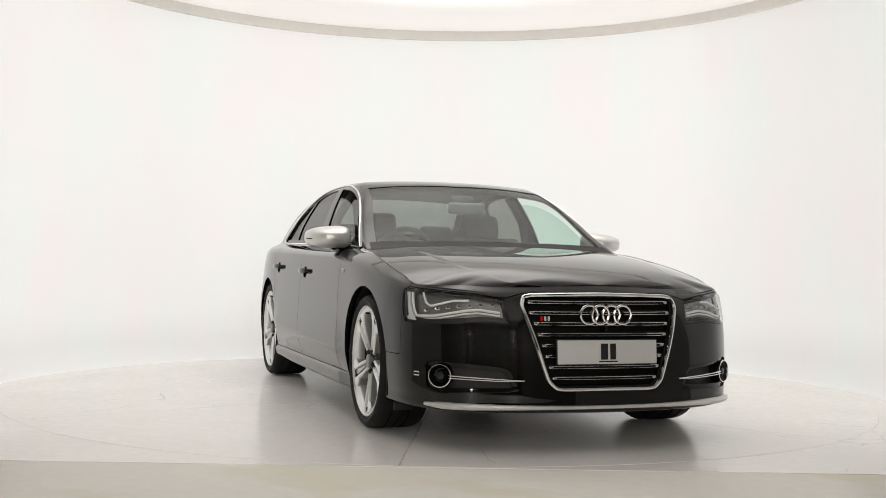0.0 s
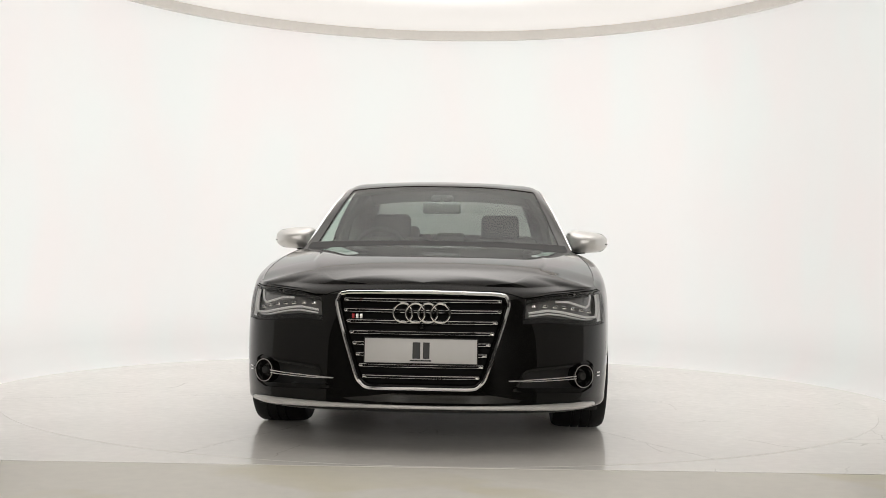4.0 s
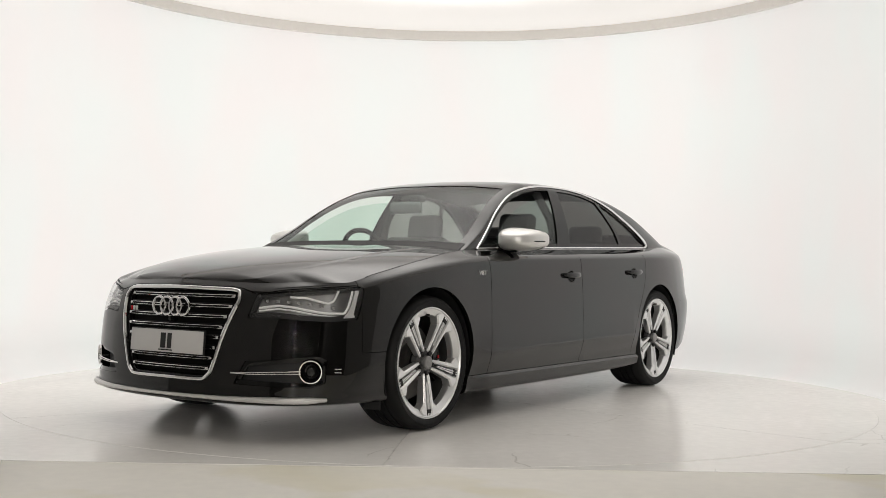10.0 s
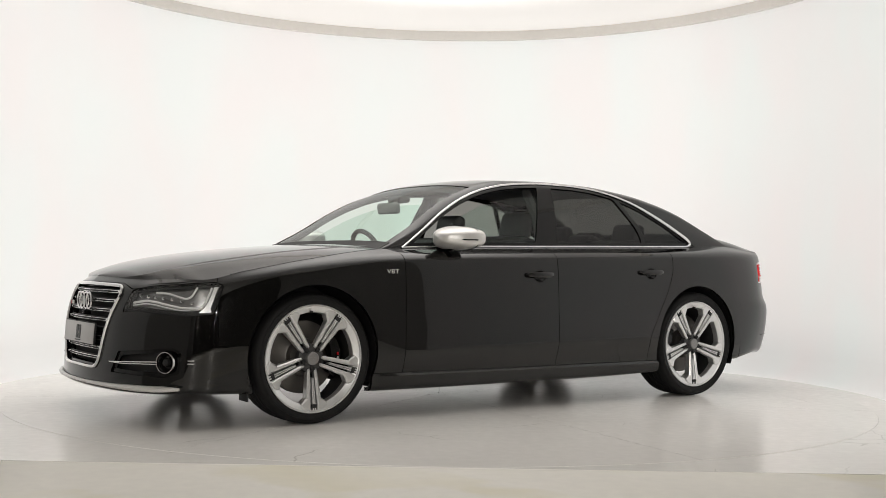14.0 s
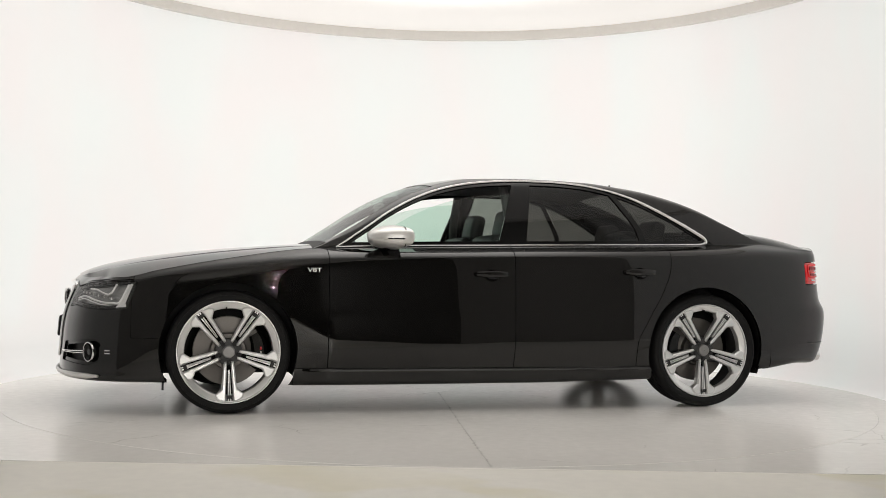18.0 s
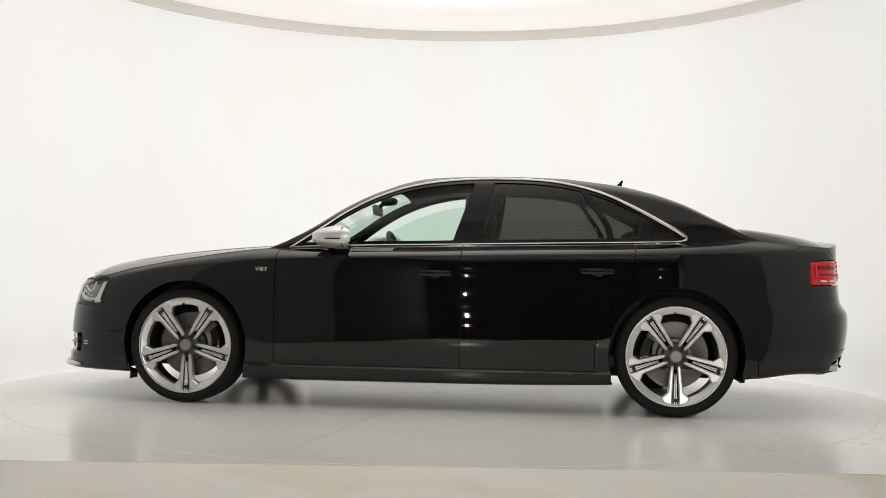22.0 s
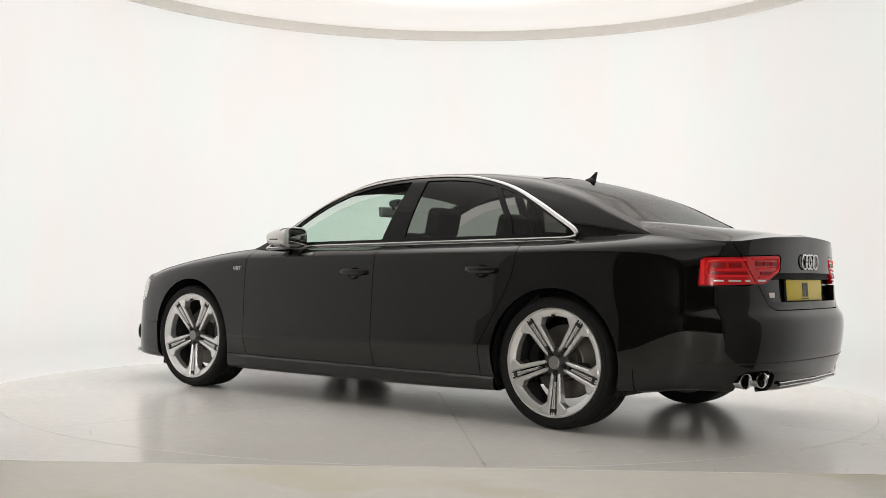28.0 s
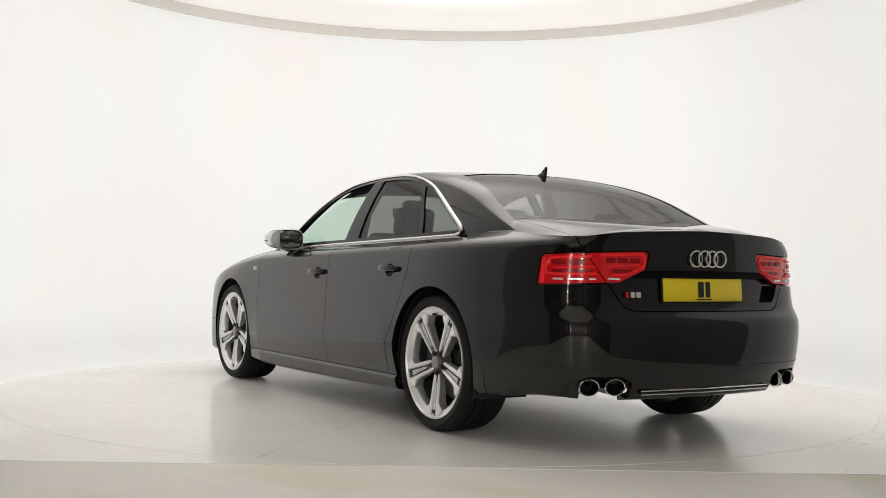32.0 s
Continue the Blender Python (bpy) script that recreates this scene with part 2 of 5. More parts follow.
def arc_wall(r0, r1, z0, z1, a0, a1, n=96):
    P = np.zeros((n, 5, 3))
    for i in range(n):
        a = a0 + (a1 - a0) * i / (n - 1)
        for j, (r, z) in enumerate(((r0, z0), (r0, z1), (r1, z1), (r1, z0), (r0, z0))):
            P[i, j] = (r * math.sin(a), -r * math.cos(a), z)
    v, f = grid_geo(P)
    return v, f + [(0, 1, 2, 3), tuple((n - 1) * 5 + k for k in (3, 2, 1, 0))]


def cove_wall():
    """Backlit round wall with a small cove at its foot."""
    prof = [(R_WALL - 0.20, 0.0)] + [(R_WALL - 0.20 + 0.20 * math.sin(radians(a)), 0.20 - 0.20 * math.cos(radians(a))) for a in range(6, 91, 6)] + [(R_WALL, H_WALL), (R_WALL + 0.12, H_WALL), (R_WALL + 0.12, -0.02), (R_WALL - 0.20, -0.02)]
    n = 120
    P = np.zeros((n, len(prof), 3))
    for i in range(n):
        a = OPEN + (2 * math.pi - 2 * OPEN) * i / (n - 1)
        for j, (r, z) in enumerate(prof):
            P[i, j] = (r * math.sin(a), -r * math.cos(a), z)
    return grid_geo(P)


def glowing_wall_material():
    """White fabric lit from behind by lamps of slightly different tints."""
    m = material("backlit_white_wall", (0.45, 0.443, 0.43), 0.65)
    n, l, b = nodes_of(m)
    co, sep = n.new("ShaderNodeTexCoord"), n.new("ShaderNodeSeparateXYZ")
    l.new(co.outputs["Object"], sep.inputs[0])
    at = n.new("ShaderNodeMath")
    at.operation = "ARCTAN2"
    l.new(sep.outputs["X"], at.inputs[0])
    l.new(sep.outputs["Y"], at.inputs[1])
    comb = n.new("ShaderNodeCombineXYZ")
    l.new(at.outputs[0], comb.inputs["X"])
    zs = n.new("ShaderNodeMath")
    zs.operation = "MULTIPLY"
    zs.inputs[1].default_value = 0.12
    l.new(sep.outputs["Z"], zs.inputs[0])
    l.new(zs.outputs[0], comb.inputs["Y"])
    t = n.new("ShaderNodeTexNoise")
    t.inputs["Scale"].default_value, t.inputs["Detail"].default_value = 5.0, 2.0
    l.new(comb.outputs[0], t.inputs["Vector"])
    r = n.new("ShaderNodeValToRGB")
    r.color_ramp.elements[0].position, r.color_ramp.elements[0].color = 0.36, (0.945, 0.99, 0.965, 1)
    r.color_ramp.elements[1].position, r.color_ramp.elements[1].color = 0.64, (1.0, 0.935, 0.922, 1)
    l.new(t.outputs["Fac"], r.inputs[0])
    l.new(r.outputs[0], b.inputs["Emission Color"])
    # the foot's shade is put into the glow, which also weakens to the east
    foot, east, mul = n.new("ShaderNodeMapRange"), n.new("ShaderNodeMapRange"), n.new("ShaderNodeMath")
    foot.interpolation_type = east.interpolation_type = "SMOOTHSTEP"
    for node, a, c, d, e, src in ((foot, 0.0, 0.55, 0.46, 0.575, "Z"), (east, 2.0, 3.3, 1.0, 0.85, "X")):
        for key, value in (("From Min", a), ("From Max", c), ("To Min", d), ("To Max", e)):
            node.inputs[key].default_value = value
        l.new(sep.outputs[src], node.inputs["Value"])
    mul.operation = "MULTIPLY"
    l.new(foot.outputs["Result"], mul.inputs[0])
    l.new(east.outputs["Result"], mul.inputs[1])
    # the glow also weakens towards the opening
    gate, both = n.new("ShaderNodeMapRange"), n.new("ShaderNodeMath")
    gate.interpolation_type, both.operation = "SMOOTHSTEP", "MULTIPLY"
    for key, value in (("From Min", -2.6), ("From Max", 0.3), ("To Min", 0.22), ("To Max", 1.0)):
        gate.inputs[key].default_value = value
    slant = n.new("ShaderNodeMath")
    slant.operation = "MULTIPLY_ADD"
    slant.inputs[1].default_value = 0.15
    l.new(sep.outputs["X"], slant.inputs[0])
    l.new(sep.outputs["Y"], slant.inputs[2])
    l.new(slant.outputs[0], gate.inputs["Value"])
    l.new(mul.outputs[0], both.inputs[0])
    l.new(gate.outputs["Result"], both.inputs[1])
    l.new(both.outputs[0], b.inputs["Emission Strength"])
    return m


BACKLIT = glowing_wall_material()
floor = tagged(part("floor", box(0, -5.8, -0.053, 9.0, 5.96, 0.10), FLOOR_FRONT), "cream painted concrete floor before the studio", "floor", kind="structure")


def floor_ring(n=256):
    """The fixed floor: a slab with a round hole for the table."""
    P = np.zeros((n, 5, 3))
    for i in range(n):
        a = 2 * math.pi * i / n
        c, s = math.cos(a), math.sin(a)
        reach = min(3.8 / max(abs(c), 1e-6), (4.2 if s > 0 else 2.832) / max(abs(s), 1e-6))
        reach = max(reach, 2.832)
        for j, (r, z) in enumerate(((2.8205, -0.05), (2.8205, -0.0015), (2.8211, -0.001), (reach, -0.001), (reach, -0.05))):
            P[i, j] = (r * c, r * s, z)
    return grid_geo(P, close_u=True)


floor_round = tagged(part("floor_round", floor_ring(), FLOOR), "glossy white floor round the turntable", "floor", kind="structure")
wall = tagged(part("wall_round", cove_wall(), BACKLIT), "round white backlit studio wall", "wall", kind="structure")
nodes_of(CEILING)[2].inputs["Emission Color"].default_value = (1.0, 0.967, 0.93, 1)
# added glow, strongest at the middle, to light the floor; no lamps above
_n, _l, _b = nodes_of(CEILING)
_co, _len, _rng = _n.new("ShaderNodeTexCoord"), _n.new("ShaderNodeVectorMath"), _n.new("ShaderNodeMapRange")
_len.operation = "LENGTH"
_sub = _n.new("ShaderNodeVectorMath")
_sub.operation = "MULTIPLY"
_sub.inputs[1].default_value = (1, 1, 0)
_l.new(_co.outputs["Object"], _sub.inputs[0])
_l.new(_sub.outputs["Vector"], _len.inputs[0])
_rng.interpolation_type = "SMOOTHSTEP"
for _k, _v in (("From Min", 0.5), ("From Max", 2.45), ("To Min", 2.3), ("To Max", 0.36)):
    _rng.inputs[_k].default_value = _v
_l.new(_len.outputs["Value"], _rng.inputs["Value"])
_l.new(_rng.outputs["Result"], _b.inputs["Emission Strength"])
ceiling = tagged(part("ceiling", lathe([(0.001, H_WALL + 0.0), (R_WALL - 0.04, H_WALL), (R_WALL - 0.04, H_WALL + 0.1), (0.001, H_WALL + 0.1)], 96, "z"), CEILING), "round white ceiling with an added glow", "ceiling", kind="structure")
trim = tagged(part("trim", lathe([(R_WALL - 0.05, H_WALL - 0.088), (R_WALL + 0.02, H_WALL - 0.088), (R_WALL + 0.02, H_WALL + 0.01), (R_WALL - 0.05, H_WALL + 0.01), (R_WALL - 0.05, H_WALL - 0.088)], 128, "z"), TRIM_GREY), "grey trim ring between wall and ceiling", "trim", kind="structure")
for side, nm in ((-1, "wall_west"), (1, "wall_east")):
    tagged(part(nm, box(side * 1.74, -6.13, 1.6, 0.10, 4.7, 3.4), CURTAIN), "dark draped wall beside the camera", "wall", kind="structure")
    foot_in, foot_out = Vector((side * 2.40, -2.24, 0)), Vector((side * 1.625, -3.75, 0))
    back = Vector((side * 0.12, -0.06, 0))
    jamb = bmesh.new()
    low = [jamb.verts.new(p + Vector((0, 0, -0.02))) for p in (foot_in, foot_out, foot_out + back, foot_in + back)]
    high = [jamb.verts.new(v.co + Vector((0, 0, H_WALL + 0.16))) for v in low]
    jamb.faces.new(high), jamb.faces.new(low[::-1])
    for i in range(4):
        jamb.faces.new((low[i], low[(i + 1) % 4], high[(i + 1) % 4], high[i]))
    bmesh.ops.recalc_face_normals(jamb, faces=jamb.faces)
    tagged(part("wall_splay_west" if side < 0 else "wall_splay_east", jamb, GREY_PANEL), "splayed plain grey wall beside the opening", "wall", kind="structure")
tagged(part("wall_south", box(0, -8.50, 1.6, 3.8, 0.12, 3.4), CURTAIN), "dark wall behind the opening", "wall", kind="structure")
tagged(part("ceiling_entrance", box(0, -5.6, 3.41, 5.6, 5.9, 0.1), WHITE_WALL), "plain white ceiling of the entrance", "ceiling", kind="structure")

# ---------- lamp stands either side of the camera ----------
LAMP_GLOW = material("lamp_glow", (0.9, 0.9, 0.9), 0.5)
nodes_of(LAMP_GLOW)[2].inputs["Emission Color"].default_value = (1.0, 0.95, 0.88, 1)
nodes_of(LAMP_GLOW)[2].inputs["Emission Strength"].default_value = 2.0


def lamp_stand(x, y, heights, turn):
    st = tagged(part("light_stand", tube([(0, 0, 0.02), (0, 0, 2.3)], 0.015, 10), MATT_BLACK, None, "", pose(x, y, -0.005, 0, 0, turn)), "black studio light stand with small round lamps", "light stand", group="light stands by the camera")
    for a in (90, 210, 330):
        part("foot", tube([(0, 0, 0.30), (0.32 * math.cos(radians(a)), 0.32 * math.sin(radians(a)), 0.012)], 0.010, 8), MATT_BLACK, st)
    for z in heights:
        h = part("lamp_head", lathe([(0.02, -0.09), (0.032, -0.05), (0.036, 0.0), (0.030, 0.004)], 20, "y"), MATT_BLACK, st, "", pose(0, 0.06, z))
        part("lamp_disc", lathe([(0.001, 0.003), (0.016, 0.003), (0.016, 0.0)], 20, "y"), LAMP_GLOW, h, "lit round lamp")
        ld = bpy.data.lights.new("studio_lamp", "AREA")
        ld.shape, ld.size, ld.energy, ld.color = "DISK", 0.014, 11.0, (1.0, 0.96, 0.90)
        lo = new("studio_lamp", ld)
        lo.matrix_world = pose(x, y, 0, 0, 0, turn) @ pose(0, 0.072, z, 90, 0, 0) @ pose(0, 0, 0, 0, 0, 0)


for side in (-1, 1):
    lamp_stand(side * 1.25, -7.5, (0.75, 1.25, 1.75, 2.2), side * 9)

# ---------- turntable ----------
R_TABLE, SECTORS, SEAM = 2.82, 7, 0.0017
turntable = tagged(part("turntable", lathe([(0.001, -0.0062), (R_TABLE + 0.002, -0.0062), (R_TABLE + 0.002, -0.02), (0.001, -0.02)], 128, "z"), MATT_BLACK), "large round white turntable of seven wedge panels in the floor", "turntable")


def wedge(n=40):
    """One sector of the table top with slightly worn, open edges."""
    half = math.pi / SECTORS
    radii = [0.012, 0.4, 0.9, 1.5, 2.1, 2.5, R_TABLE - 0.001, R_TABLE, R_TABLE]
    P = np.zeros((n + 1, len(radii), 3))
    for i in range(n + 1):
        for j, r in enumerate(radii):
            a = (half - SEAM / 2 / r) * (2 * i / n - 1)
            P[i, j] = (r * math.cos(a), r * math.sin(a), 0.0 if j < len(radii) - 2 else (-0.001 if j == len(radii) - 2 else -0.0062))
    v, f = grid_geo(P)
    k = len(radii)
    low = v.copy()
    low[:, 2] = -0.0062
    walls = []
    for i in (0, n):
        for j in range(k - 2):
            a, c = i * k + j, i * k + j + 1
            walls.append((a, c, c + len(v), a + len(v)))
    return np.concatenate([v, low]), f + walls


def table_material():
    """The floor's white coat, chipped and dirty along the joints of the panels."""
    m = FLOOR.copy()
    m.name = "white_turntable_coat"
    n, l, b = nodes_of(m)
    co, sep, at, ab, sub, rad, dist = (n.new("ShaderNodeTexCoord"), n.new("ShaderNodeSeparateXYZ"), n.new("ShaderNodeMath"), n.new("ShaderNodeMath"), n.new("ShaderNodeMath"), n.new("ShaderNodeVectorMath"), n.new("ShaderNodeMath"))
    at.operation, ab.operation, sub.operation, rad.operation, dist.operation = "ARCTAN2", "ABSOLUTE", "SUBTRACT", "LENGTH", "MULTIPLY"
    l.new(co.outputs["Object"], sep.inputs[0])
    l.new(sep.outputs["Y"], at.inputs[0])
    l.new(sep.outputs["X"], at.inputs[1])
    l.new(at.outputs[0], ab.inputs[0])
    sub.inputs[0].default_value = math.pi / SECTORS
    l.new(ab.outputs[0], sub.inputs[1])
    l.new(co.outputs["Object"], rad.inputs[0])
    l.new(sub.outputs[0], dist.inputs[0])
    l.new(rad.outputs["Value"], dist.inputs[1])
    chip, gate = n.new("ShaderNodeTexNoise"), n.new("ShaderNodeTexNoise")
    chip.inputs["Scale"].default_value, chip.inputs["Detail"].default_value = 26.0, 5.0
    gate.inputs["Scale"].default_value, gate.inputs["Detail"].default_value = 3.0, 2.0
    info, off = n.new("ShaderNodeObjectInfo"), n.new("ShaderNodeVectorMath")
    off.operation = "MULTIPLY_ADD"
    off.inputs[1].default_value = (11, 17, 5)
    l.new(info.outputs["Random"], off.inputs[0])
    l.new(co.outputs["Object"], off.inputs[2])
    for t in (chip, gate):
        l.new(off.outputs[0], t.inputs["Vector"])
    wob, edge, open_, mul = n.new("ShaderNodeMath"), n.new("ShaderNodeMapRange"), n.new("ShaderNodeMapRange"), n.new("ShaderNodeMath")
    wob.operation, mul.operation = "MULTIPLY_ADD", "MULTIPLY"
    wob.inputs[1].default_value = 0.05
    l.new(chip.outputs["Fac"], wob.inputs[0])
    l.new(dist.outputs[0], wob.inputs[2])
    for node, src, a, c, d, e in ((edge, wob.outputs[0], 0.020, 0.034, 0.42, 0.0), (open_, gate.outputs["Fac"], 0.40, 0.62, 0.10, 1.0)):
        for key, value in (("From Min", a), ("From Max", c), ("To Min", d), ("To Max", e)):
            node.inputs[key].default_value = value
        l.new(src, node.inputs["Value"])
    l.new(edge.outputs["Result"], mul.inputs[0])
    l.new(open_.outputs["Result"], mul.inputs[1])
    mix = n.new("ShaderNodeMix")
    mix.data_type = "RGBA"
    mix.inputs[7].default_value = (0.10, 0.085, 0.065, 1)
    l.new(mul.outputs[0], mix.inputs[0])
    l.new(b.inputs["Base Color"].links[0].from_socket, mix.inputs[6])
    l.new(mix.outputs[2], b.inputs["Base Color"])
    return m


WEDGE = mesh_from(*wedge(), sharp=20)
WEDGE.materials.append(table_material())
for i in range(SECTORS):
    part("floor_panel", WEDGE, None, turntable, "", pose(0, 0, 0, 0, 0, 29.4 + 360 / SECTORS * (i + 0.5)))

# ---------- the car ----------
# Its own space: x to the front, y to its left, z up, midway between the axles on the ground.
car = tagged(new("car"), "glossy black four-door luxury saloon with silver mirrors on a turntable", "car")

# plan outline of the body at its widest, from the nose to the tail
OUTLINE = [(2.492, 0.0), (2.475, 0.27), (2.42, 0.52), (2.31, 0.735), (2.13, 0.874), (1.88, 0.932), (1.50, 0.960), (1.0, 0.962), (0.4, 0.963), (-0.3, 0.964),
           (-1.0, 0.964), (-1.5, 0.962), (-1.95, 0.935), (-2.28, 0.862), (-2.465, 0.752), (-2.575, 0.49), (-2.615, 0.0)]
# upright sections: inset from the outline and height, from the underside to the shoulder
SECTIONS = {
    0: [(0.10, 0.175), (0.006, 0.187), (0.0, 0.235), (0.004, 0.35), (0.012, 0.5), (0.03, 0.62), (0.055, 0.71), (0.075, 0.755), (0.105, 0.785)],
    2: [(0.10, 0.175), (0.006, 0.187), (0.0, 0.235), (0.004, 0.35), (0.012, 0.5), (0.03, 0.60), (0.06, 0.69), (0.085, 0.735), (0.13, 0.772)],
    3: [(0.10, 0.175), (0.010, 0.19), (0.0, 0.24), (0.002, 0.36), (0.010, 0.5), (0.022, 0.60), (0.048, 0.69), (0.080, 0.745), (0.14, 0.780)],
    4: [(0.11, 0.175), (0.018, 0.195), (0.004, 0.25), (0.0, 0.38), (0.003, 0.52), (0.009, 0.61), (0.018, 0.68), (0.032, 0.738), (0.062, 0.779)],
    5: [(0.12, 0.175), (0.03, 0.19), (0.012, 0.26), (0.002, 0.4), (0.0, 0.54), (0.003, 0.64), (0.010, 0.72), (0.032, 0.79), (0.082, 0.829)],
    6: [(0.12, 0.165), (0.045, 0.18), (0.02, 0.25), (0.004, 0.4), (0.0, 0.55), (0.003, 0.68), (0.012, 0.79), (0.040, 0.86), (0.110, 0.899)],
    7: [(0.12, 0.155), (0.055, 0.168), (0.035, 0.25), (0.012, 0.39), (0.002, 0.55), (0.004, 0.70), (0.016, 0.86), (0.044, 0.919), (0.15, 0.966)],
    9: [(0.12, 0.16), (0.055, 0.172), (0.035, 0.25), (0.012, 0.39), (0.002, 0.55), (0.006, 0.71), (0.021, 0.90), (0.048, 0.957), (0.15, 1.006)],
    11: [(0.12, 0.19), (0.045, 0.205), (0.025, 0.27), (0.006, 0.40), (0.0, 0.56), (0.004, 0.72), (0.020, 0.915), (0.048, 0.984), (0.15, 1.035)],
    12: [(0.12, 0.225), (0.035, 0.245), (0.012, 0.31), (0.002, 0.43), (0.0, 0.59), (0.012, 0.72), (0.032, 0.91), (0.064, 0.995), (0.16, 1.05)],
    13: [(0.12, 0.26), (0.05, 0.28), (0.025, 0.35), (0.006, 0.47), (0.0, 0.605), (0.018, 0.70), (0.040, 0.88), (0.066, 0.982), (0.115, 1.028)],
    14: [(0.13, 0.25), (0.06, 0.27), (0.03, 0.34), (0.006, 0.46), (0.0, 0.605), (0.034, 0.70), (0.052, 0.87), (0.064, 0.975), (0.085, 1.020)],
    15: [(0.14, 0.245), (0.07, 0.265), (0.038, 0.335), (0.008, 0.45), (0.0, 0.605), (0.046, 0.70), (0.063, 0.88), (0.070, 1.003), (0.070, 1.045)],
    16: [(0.14, 0.245), (0.07, 0.262), (0.04, 0.33), (0.008, 0.45), (0.0, 0.605), (0.05, 0.70), (0.070, 0.88), (0.074, 1.015), (0.064, 1.061)],
}
_ol = np.array(OUTLINE)


def _plan():
    """A dense smooth outline by chord-length cubic pieces, mirrored at both ends."""
    pts = np.concatenate([(_ol * (1, -1))[3:0:-1], _ol, (_ol * (1, -1))[-2:-5:-1]])
    s = np.concatenate([[0], np.cumsum(np.sqrt(np.linalg.norm(np.diff(pts, axis=0), axis=1)))])
    out, par = [], []
    for i in range(3, 3 + len(_ol) - 1):
        p, t = pts[i - 1:i + 3], s[i - 1:i + 3]
        for k in range(24):
            u = t[1] + (t[2] - t[1]) * k / 24
            a1 = (t[1] - u) / (t[1] - t[0]) * p[0] + (u - t[0]) / (t[1] - t[0]) * p[1]
            a2 = (t[2] - u) / (t[2] - t[1]) * p[1] + (u - t[1]) / (t[2] - t[1]) * p[2]
            a3 = (t[3] - u) / (t[3] - t[2]) * p[2] + (u - t[2]) / (t[3] - t[2]) * p[3]
            b1 = (t[2] - u) / (t[2] - t[0]) * a1 + (u - t[0]) / (t[2] - t[0]) * a2
            b2 = (t[3] - u) / (t[3] - t[1]) * a2 + (u - t[1]) / (t[3] - t[1]) * a3
            out.append((t[2] - u) / (t[2] - t[1]) * b1 + (u - t[1]) / (t[2] - t[1]) * b2)
            par.append(i - 3 + k / 24)
    out.append(_ol[-1])
    par.append(len(_ol) - 1)
    return np.array(out), np.array(par)


PLAN, PLAN_U = _plan()
_tan = np.gradient(PLAN, axis=0)
_tan[0], _tan[-1] = (0, 1), (0, -1)
_tan /= np.linalg.norm(_tan, axis=1)[:, None]
PLAN_IN = np.stack([-np.abs(_tan[:, 1]) * np.sign(PLAN[:, 0]), -np.abs(_tan[:, 0])], 1)
PLAN_S = np.concatenate([[0], np.cumsum(np.linalg.norm(np.diff(PLAN, axis=0), axis=1))])
S_END = float(PLAN_S[-1])
_keys = sorted(SECTIONS)
_sec_s = np.interp(_keys, PLAN_U, PLAN_S)
_tab = np.linspace(0, S_END, 900)
SEC_D = [spline([(s, SECTIONS[k][j][0]) for s, k in zip(_sec_s, _keys)])(_tab) for j in range(9)]
SEC_Z = [spline([(s, SECTIONS[k][j][1]) for s, k in zip(_sec_s, _keys)])(_tab) for j in range(9)]


def catmull(levels, v):
    """Smooth run through the nine levels of each column; v from 0 to 8."""
    L = np.stack(levels)
    i = np.clip(v.astype(int), 0, 7)
    t = v - i
    c = np.arange(L.shape[1])
    g = lambda k: L[np.clip(k, 0, 8), c]
    p0, p1, p2, p3 = g(i - 1), g(i), g(i + 1), g(i + 2)
    p0 = np.where(i == 0, 2 * p1 - p2, p0)
    p3 = np.where(i == 7, 2 * p2 - p1, p3)
    return 0.5 * (2 * p1 + (p2 - p0) * t + (2 * p0 - 5 * p1 + 4 * p2 - p3) * t * t + (3 * p1 - p0 - 3 * p2 + p3) * t ** 3)


def shell(s, v, inset=0.0):
    """The body's skin: s metres round the left outline from the nose, v from underside (0) to shoulder (8)."""
    s, v = np.asarray(s, float), np.asarray(v, float)
    sc = np.abs(s)
    sc = np.where(sc > S_END, 2 * S_END - sc, sc)
    flip = np.where((s < 0) | (s > S_END), -1.0, 1.0)
    x, y = np.interp(sc, PLAN_S, PLAN[:, 0]), np.interp(sc, PLAN_S, PLAN[:, 1])
    nx, ny = np.interp(sc, PLAN_S, PLAN_IN[:, 0]), np.interp(sc, PLAN_S, PLAN_IN[:, 1])
    k = np.hypot(nx, ny)
    nx, ny = nx / k, ny / k
    d = catmull([np.interp(sc, _tab, f) for f in SEC_D], v) + inset
    z = catmull([np.interp(sc, _tab, f) for f in SEC_Z], v)
    # sharp lower crease along the doors, fading out at the wheel arches
    zr = 0.366 + 0.030 * (0.93 - x)
    ridge = np.where(z > zr, 1 - (z - zr) / 0.20, 1 - (zr - z) / 0.11)
    d = d - 0.016 * np.clip(ridge, 0, 1) * np.clip((1.15 - x) / 0.25, 0, 1) * np.clip((x + 1.25) / 0.25, 0, 1)
    return np.stack([x + nx * d, (y + ny * d) * flip, z], 1)


def shell_in(inset):
    return lambda s, v: shell(s, v, inset)


def v_at(s, z):
    """The level v at which the skin has height z."""
    vv = np.linspace(0.6, 8, 120)
    zz = shell(np.full(120, s), vv)[:, 2]
    return float(np.interp(z, zz, vv))


def on_shell(s, z, inset=0.0):
    return shell(np.array([s]), np.array([v_at(s, z)]), inset)[0]


def s_at_x(x):
    """Metres round the outline at which the side has this x."""
    i = np.arange(len(PLAN))
    return float(np.interp(-x, -PLAN[:, 0], PLAN_S))


